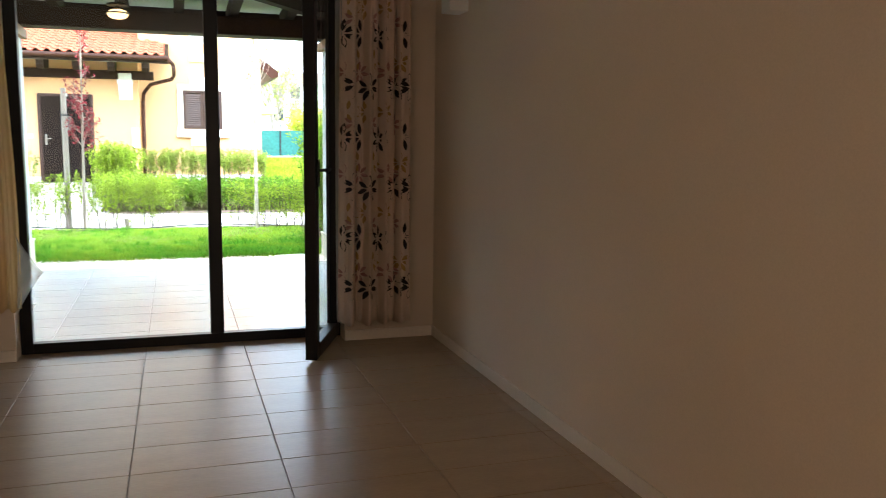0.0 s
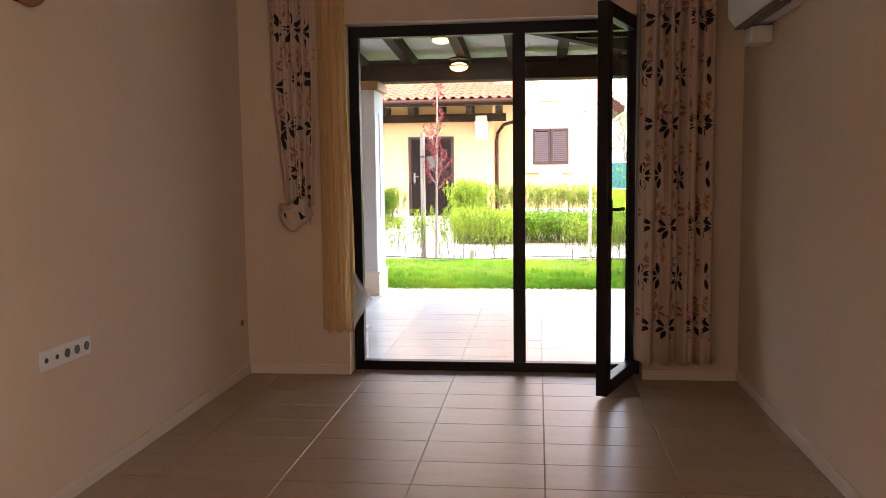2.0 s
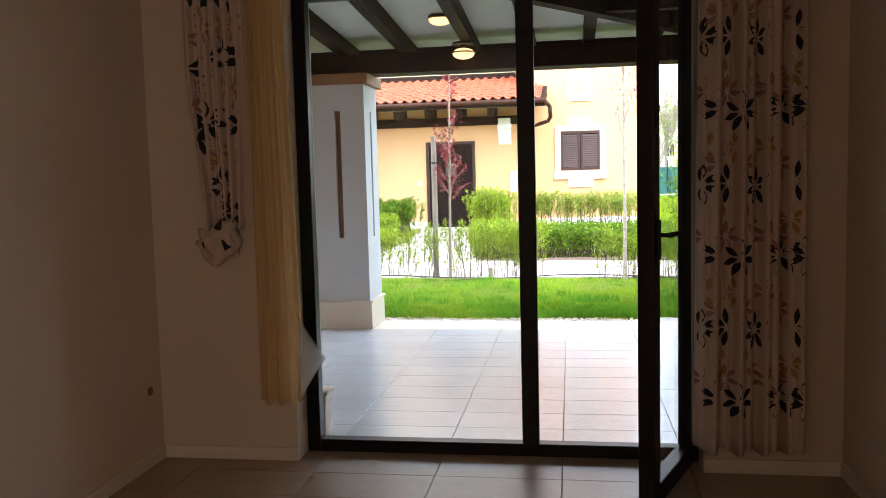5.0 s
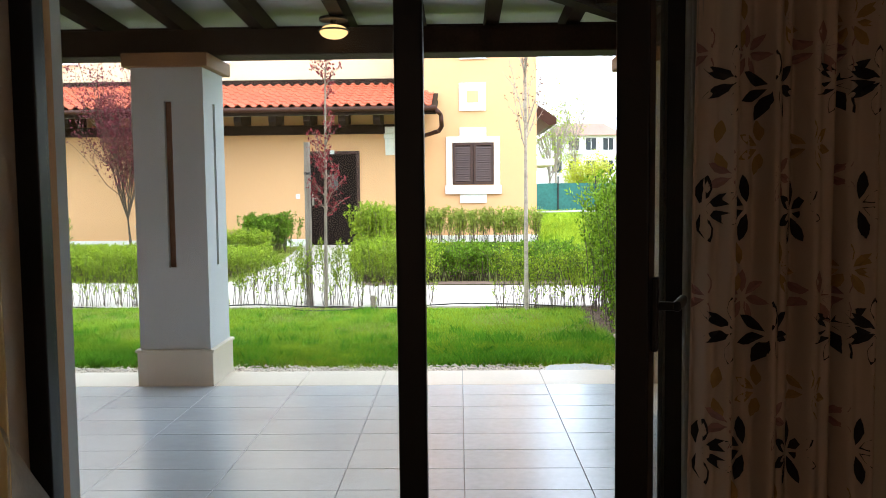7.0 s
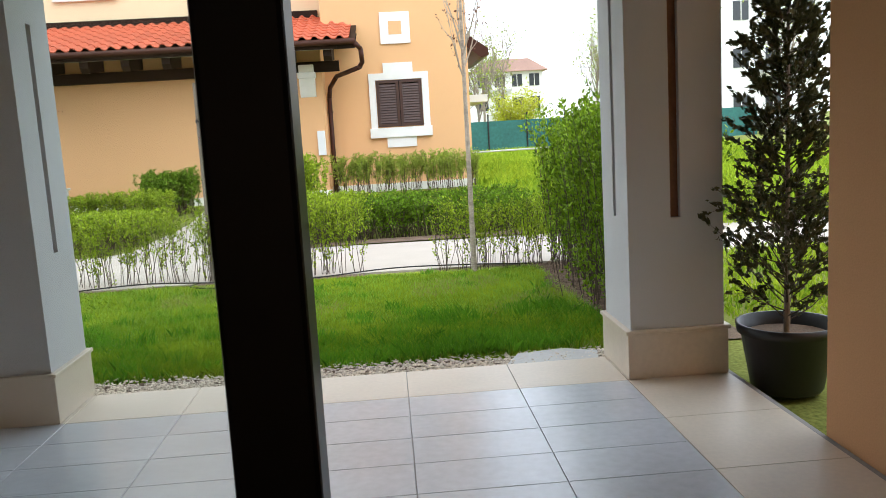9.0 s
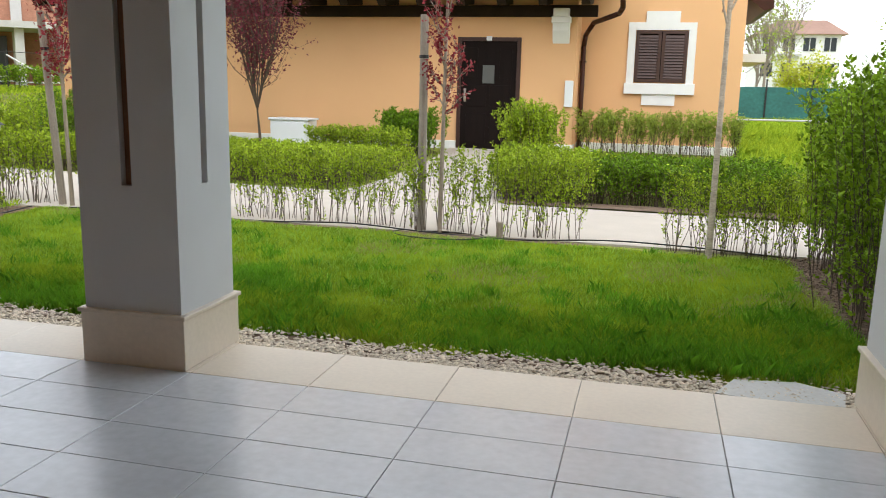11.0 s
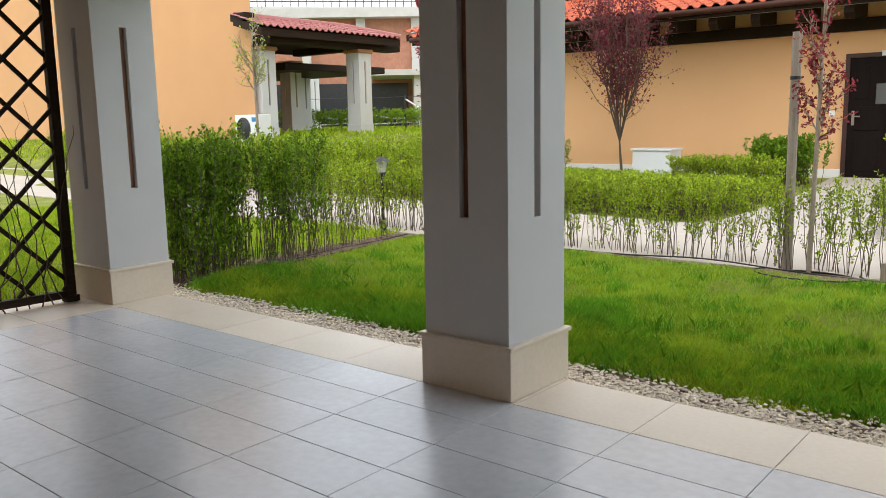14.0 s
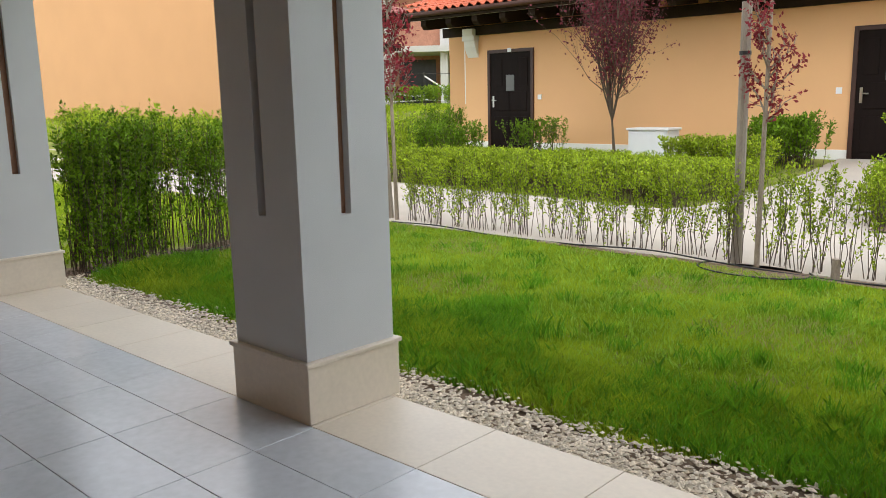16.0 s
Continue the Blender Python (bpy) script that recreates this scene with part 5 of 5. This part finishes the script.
cyl(bm, (-6.49, 13.62, 0.90), (-6.49, 13.62, 0.94), 0.015, 0.005, 6)
part("cap", bm, M["darkmetal"], glp)
part("collar", cyl(bmesh.new(), (-6.49, 13.62, 0.685), (-6.49, 13.62, 0.70), 0.055, 0.05, 6), M["darkmetal"], glp)

hose = thing("drip_hose", (-2, 13.5, -0.06), "thin black irrigation hose along the hedge", "hose")
hp = [[(x, 13.56 - 0.02 * (x + 5.5) * 0.6 + 0.05 * math.sin(1.7 * x) + 0.02 * math.sin(5 * x), -0.035 + 0.02 * math.sin(2.3 * x), 0.008) for x in np.arange(-5.5, 2.1, 0.12)],
      [(-5.5 - 0.13 * (y - 10) + 0.03 * math.sin(3 * y), y, -0.04, 0.009) for y in np.arange(10.0, 13.6, 0.12)],
      [(-1.2 + 0.45 * math.cos(a), 13.38 + 0.26 * math.sin(a), -0.035, 0.007) for a in np.arange(2.6, 6.9, 0.15)]]
part("hose", tubes(hp, "hose", M["darkmetal"], 6), None, hose)
bm = bmesh.new()
cyl(bm, (-0.62, 13.5, -0.1), (-0.62, 13.5, 0.10), 0.035, 0.03, 8)
part("valve", bm, M["bark"], hose, "short dark stub")

slab = thing("stone_slab", (1.45, 9.8, -0.05), "flat grey broken stone slab on the gravel", "slab")
bm = bmesh.new()
prism(bm, [(1.12, 9.66), (1.40, 9.60), (1.68, 9.63), (1.72, 9.82), (1.52, 9.93), (1.22, 9.88)], "z", -0.09, -0.028)
part("plate", bm, M["concrete"], slab)


def bed(name, pts, lift, material, label, category):
    bm = bmesh.new()
    bm.faces.new([bm.verts.new((x, y, gz(x, y) + lift)) for x, y in pts])
    bmesh.ops.recalc_face_normals(bm, faces=bm.faces)
    return solid(name, bm, material, label, category)


bed("mulch_east", [(1.88, 9.95), (2.8, 9.95), (2.8, 13.5), (2.02, 13.45)], 0.012, M["soil"], "dark mulch under the tall hedge", "soil")
bed("mulch_west", [(-5.95, 9.6), (-5.42, 9.6), (-5.84, 13.5), (-6.2, 13.5)], 0.012, M["soil"], "dark mulch under the boundary hedge", "soil")
bed("mulch_row", [(-5.6, 13.6), (-5.6, 13.82), (0.15, 13.62), (0.15, 13.36)], 0.014, M["soil"], "dark mulch under the hedge row", "soil")
bed("mulch_north", [(-1.05, 15.80), (2.6, 15.72), (2.6, 16.2), (-1.05, 16.2)], 0.045, M["soil"], "dark mulch along the bed edge", "soil")
bed("gravel_bed", [(-5.6, 9.57), (2.2, 9.57), (2.2, 9.95), (-5.6, 9.98)], 0.010, M["soil"], "dark earth under the gravel strip", "soil")
bm = bmesh.new()
bmesh.ops.create_circle(bm, cap_ends=True, segments=20, radius=0.42, matrix=Matrix.Translation((-1.2, 13.4, -0.05)) @ Matrix.Diagonal((1, 0.6, 1, 1)))
solid("mulch_ring", bm, M["soil"], "bare earth ring around the maple", "soil")

def pebbles(name, gx, gy, z, smallest, largest, material, label, category):
    """Loose stones or clods at ground points, each a rough eight-faced lump."""
    n = len(gx)
    octa = np.array([(1, 0, 0), (0, 1, 0), (-1, 0, 0), (0, -1, 0), (0, 0, 1), (0, 0, -1)], dtype=float)
    tri = np.array([(0, 1, 4), (1, 2, 4), (2, 3, 4), (3, 0, 4), (1, 0, 5), (2, 1, 5), (3, 2, 5), (0, 3, 5)])
    st = octa[None] * rng.uniform(0.7, 1.3, (n, 6, 1)) * rng.uniform(smallest, largest, (n, 1, 1)) * np.array([1.35, 0.8, 0.5])
    ang = rng.uniform(0, 6.28, n)
    ca, sa = np.cos(ang)[:, None], np.sin(ang)[:, None]
    st = np.stack([st[:, :, 0] * ca - st[:, :, 1] * sa, st[:, :, 0] * sa + st[:, :, 1] * ca, st[:, :, 2]], axis=2)
    st += np.stack([gx, gy, z + rng.uniform(0, 0.022, n)], axis=1)[:, None, :]
    me = bpy.data.meshes.new(name)
    me.from_pydata(st.reshape(-1, 3).tolist(), [], (tri[None] + 6 * np.arange(n)[:, None, None]).reshape(-1, 3).tolist())
    me.materials.append(material)
    return tagged(new(name, me), label, category, "", "stuff")


gx, gy = rng.uniform(-5.5, 2.15, 16000), 9.575 + np.abs(rng.normal(size=16000)) * 0.17
keep = gy < 10.02 + 0.05 * np.sin(3.1 * gx)
pebbles("gravel", gx[keep], gy[keep], -0.052, 0.006, 0.017, M["gravel"], "pale river gravel strip along the terrace edge", "gravel")
gy = rng.uniform(9.7, 13.5, 5000)
pebbles("soil_clods", -5.49 - 0.105 * (gy - 9.7) - np.abs(rng.normal(size=5000)) * 0.16 + 0.07, gy, -0.065, 0.006, 0.024, M["soil"], "brown crumbly soil and bark under the boundary hedge", "soil")
gy = rng.uniform(9.95, 13.4, 4000)
pebbles("soil_clods", 2.02 + 0.05 * np.sin(5 * gy) + np.abs(rng.normal(size=4000)) * 0.2 - 0.1, gy, -0.065, 0.006, 0.022, M["soil"], "brown crumbly soil and bark under the tall hedge", "soil")


def grass(name, x0, x1, y0, y1, n, tall, width, material, label, slant=None, taper=None):
    x, y = rng.uniform(x0, x1, n), rng.uniform(y0, y1, n)
    if slant:
        keep = slant(x, y)
        x, y = x[keep], y[keep]
    n = len(x)
    patch = 0.5 + 0.5 * np.sin(1.9 * x + 0.7 * np.sin(2.3 * y)) * np.sin(2.6 * y + 1.1 * np.sin(1.3 * x))
    h = tall * rng.uniform(0.5, 1.15, n) * (0.65 + 0.6 * patch)
    if taper:
        h *= taper(x, y)
    d = rng.normal(size=(n, 2)) * 0.42
    root = np.column_stack([x, y, ground_z(x, y) - 0.005])
    tip = root + np.column_stack([d[:, 0] * h, d[:, 1] * h, h])
    mid = root + np.column_stack([d[:, 0] * h * 0.3, d[:, 1] * h * 0.3, h * 0.6])
    a = rng.uniform(0, 6.28, n)
    s = np.column_stack([np.cos(a), np.sin(a), np.zeros(n)]) * (width * rng.uniform(0.7, 1.3, (n, 1)))
    v = np.stack([root - s, root + s, mid + s * 0.7, tip, mid - s * 0.7], axis=1)
    return tagged(new(name, faces_mesh(name, v, 5, material)), label, "grass", "", "stuff")


grass("lawn_grass", -6.0, 2.15, 9.80, 13.75, 330000, 0.062, 0.0029, M["blade"], "uneven bright green lawn grass with darker tufts", lambda x, y: (x > -5.35 - 0.13 * (y - 9.9)) & (x < 1.98) & (y > 9.93 + 0.06 * np.sin(4 * x)) & (y < 13.55 - 0.035 * (x + 5.5)) & ~((x - 2.3) ** 2 + (y - 11.5) ** 2 < 0.1), lambda x, y: 0.70 + 1.05 * np.exp(-((y - 10.45 - 0.18 * np.sin(1.7 * x)) / 0.42) ** 2))
cx, cy = rng.uniform(-5.2, 1.9, 180), rng.uniform(10.0, 13.3, 180)
tx, ty = np.repeat(cx, 55) + rng.normal(size=180 * 55) * 0.05, np.repeat(cy, 55) + rng.normal(size=180 * 55) * 0.05
th = np.repeat(rng.uniform(0.07, 0.14, 180) * np.where(cy < 11.2, 1.15, 0.8), 55) * rng.uniform(0.6, 1.1, 180 * 55)
td = rng.normal(size=(len(tx), 2)) * 0.35
root = np.column_stack([tx, ty, np.full(len(tx), -0.075)])
tip = root + np.column_stack([td[:, 0] * th, td[:, 1] * th, th])
mid = root + np.column_stack([td[:, 0] * th * 0.3, td[:, 1] * th * 0.3, th * 0.6])
ta = rng.uniform(0, 6.28, len(tx))
sd = np.column_stack([np.cos(ta), np.sin(ta), np.zeros(len(tx))]) * 0.0042
tagged(new("grass_tufts", faces_mesh("grass_tufts", np.stack([root - sd, root + sd, mid + sd * 0.7, tip, mid - sd * 0.7], axis=1), 5, M["tuft"])), "taller dark green grass tufts in the lawn", "grass", "", "stuff")
def dry_spot(x, y):
    return (np.sin(2.7 * x + 1.3 * np.sin(1.9 * y)) * np.sin(3.1 * y + 0.9 * np.sin(2.2 * x)) > 0.35) & (x > -5.35 - 0.13 * (y - 9.9)) & (y < 13.5 - 0.035 * (x + 5.5))


grass("dry_grass", -5.6, 2.0, 9.95, 13.6, 60000, 0.055, 0.0030, M["straw"], "straw-coloured dry blades among the lawn", dry_spot)
grass("young_grass", -5.6, 2.0, 9.95, 13.6, 30000, 0.075, 0.0034, M["young"], "bright yellow-green blades standing out of the lawn", lambda x, y: (x > -5.35 - 0.13 * (y - 9.9)) & (y < 13.5 - 0.035 * (x + 5.5)))
grass("deep_grass", -5.5, 2.0, 9.95, 11.4, 90000, 0.105, 0.0030, M["tuft"], "taller deep green patches in the lawn", lambda x, y: (x > -5.35 - 0.13 * (y - 9.9)) & (np.sin(1.9 * x + 0.8 * np.sin(2.1 * y)) + 1.5 * np.exp(-((y - 10.4) / 0.35) ** 2) - 1.1 * (y - 10.4) > 0.35 + 0.6 * np.sin(5 * x + 3 * y) + 0.4 * rng.normal(size=len(x))))
grass("side_grass", -14, -6.2, 6.0, 13.7, 60000, 0.09, 0.006, M["blade"], "green lawn beyond the boundary hedge")
grass("verge_grass", -14, 2.0, 18.6, 20.9, 24000, 0.10, 0.006, M["blade"], "green grass by the house wall", lambda x, y: (x < -3.3) | (x > -1.2))
grass("meadow_grass", 2.2, 14, 15.4, 44, 80000, 0.24, 0.010, M["blade"], "tall rough meadow grass beside the house")
grass("east_grass", 2.9, 8, 7.0, 13.4, 20000, 0.11, 0.008, M["blade"], "green lawn beyond the tall hedge")
grass("west_grass", -34, -10.5, 15.5, 40, 40000, 0.12, 0.02, M["blade"], "green lawn around the neighbour house", lambda x, y: y > 17.2)


# ---- roof tiles, floor tiles and stones, piece by piece ----
def roof_tile_mesh(name, w, ln, material):
    bm = bmesh.new()
    prof = [(0.0, 0.030), (0.10, 0.052), (0.22, 0.060), (0.36, 0.050), (0.48, 0.022), (0.60, 0.004), (0.80, 0.0), (0.92, 0.008), (1.02, 0.032)]
    rows = [[bm.verts.new((u * w, v, z + lift)) for u, z in prof] for v, lift in ((0.0, 0.012), (ln, -0.008))]
    low = [bm.verts.new((u * w, 0.0, z - 0.006)) for u, z in prof]
    for k in range(len(prof) - 1):
        bm.faces.new((rows[0][k], rows[0][k + 1], rows[1][k + 1], rows[1][k]))
        bm.faces.new((low[k], low[k + 1], rows[0][k + 1], rows[0][k]))
    me = finish(name, bm, material)
    return me


def tile_roof(owner, base, along, up, cols, rows, w, ln, me, limit_rows, hip=0.0):
    """Courses of tiles from the corner base, along the eave and up the slope."""
    along, up = Vector(along).normalized(), Vector(up).normalized()
    m3 = Matrix((along, up, along.cross(up))).transposed().to_4x4()
    rest = bmesh.new()
    for r in range(rows):
        for c in range(cols - round(hip * r)):
            at = Vector(base) + along * (c * w) + up * (r * ln * 0.9)
            m = Matrix.Translation(at) @ m3
            if r < limit_rows:
                ob = new("roof_tile", me)
                ob.parent = owner
                ob.matrix_parent_inverse = owner.matrix_basis.inverted()
                ob.matrix_basis = m
            else:
                k = len(rest.verts)
                rest.from_mesh(me)
                rest.verts.ensure_lookup_table()
                bmesh.ops.transform(rest, matrix=m, verts=rest.verts[k:])
    if len(rest.verts):
        tagged(part("upper_tiling", rest, me.materials[0], owner), "", "", "", "stuff")
    else:
        rest.free()


ridge = bmesh.new()
cyl(ridge, (-16.22, 24.72, 3.83), (-17.38, 23.38, 4.16), 0.085, seg=8)
part("ridge_tile", ridge, M["roof_pink"], far_house, "rose ridge tiles")
ridge = bmesh.new()
cyl(ridge, (-17.38, 19.6, 4.16), (-17.38, 23.38, 4.16), 0.085, seg=8)
part("ridge_tile", ridge, M["roof_pink"], far_house, "rose ridge tiles")
clay = roof_tile_mesh("roof_tile", 0.2225, 0.38, M["roof"])
tile_roof(house, (-11.63, 19.97, 3.155), (1, 0, 0), (0, 2.96, 0.81), 51, 9, 0.2225, 0.38, clay, 5)
tile_roof(house, (-0.283, 19.97, 3.155), (1, 0, 0), (0, 2.96, 0.81), 1, 5, 0.2225, 0.38, clay, 5)
tile_roof(house, (-12.53, 20.80, 3.385), (1, 0, 0), (0, 2.96, 0.81), 4, 6, 0.2225, 0.38, clay, 6)
tile_roof(far_house, (-16.18, 19.53, 3.78), (0, 1, 0), (-1.15, 0, 0.33), 23, 4, 0.22, 0.37, roof_tile_mesh("roof_tile", 0.22, 0.37, M["roof_pink"]), 4, 1.8)


def slab_mesh(name, w, d, h, bevel, material):
    bm = box(bmesh.new(), 0, w, 0, d, -h, 0)
    top = [e for e in bm.edges if all(v.co.z > -h / 2 for v in e.verts)]
    bmesh.ops.bevel(bm, geom=top, offset=bevel, segments=1, affect="EDGES", profile=0.5)
    return finish(name, bm, material)


shared = {}


def lay(owner, name, x0, x1, y0, y1, material, gap=0.0035):
    w, d = round(x1 - x0 - gap, 4), round(y1 - y0 - gap, 4)
    if w < 0.02 or d < 0.02:
        return
    key = (name, w, d)
    if key not in shared:
        shared[key] = slab_mesh(name, w, d, 0.012, 0.0015, material)
    ob = new(name, shared[key])
    ob.parent = owner
    ob.matrix_basis = Matrix.Translation((x0 + gap / 2, y0 + gap / 2, rng.uniform(-0.0006, 0.0)))


def lay_grid(owner, name, xs, ys, box_, material):
    for xa, xb in zip(xs, xs[1:]):
        for ya, yb in zip(ys, ys[1:]):
            a, c = max(xa, box_[0]), min(xb, box_[1])
            e, f = max(ya, box_[2]), min(yb, box_[3])
            if c - a > 0.02 and f - e > 0.02:
                lay(owner, name, a, c, e, f, material)


floor_ob, terrace_ob = bpy.data.objects["floor"], bpy.data.objects["terrace"]
gx = [0.5 + 0.602 * k for k in range(-10, 4)]
lay_grid(floor_ob, "floor_tile", gx, [4.69 + 0.302 * k for k in range(-24, 5)], (XL, XR, -2.2, YO), M["floor_tile"])
lay_grid(terrace_ob, "terrace_tile", gx, [9.09 + 0.302 * k for k in range(-12, 1)], (0.5 - 0.602 * 9, 1.704, YO, 9.09), M["tile"])
lay_grid(terrace_ob, "border_stone", gx + [2.27], [9.09, 9.565], (-5.6, 2.27, 9.09, 9.565), M["stone"])
ysr = [9.09 - 0.604 * k for k in range(6, -1, -1)]
lay_grid(terrace_ob, "border_stone", [1.704, 2.27], ysr, (1.704, 2.27, YO, 9.09), M["stone"])
lay_grid(terrace_ob, "border_stone", [-5.6, 0.5 - 0.602 * 9], ysr, (-5.6, 0.5 - 0.602 * 9, YO, 9.09), M["stone"])
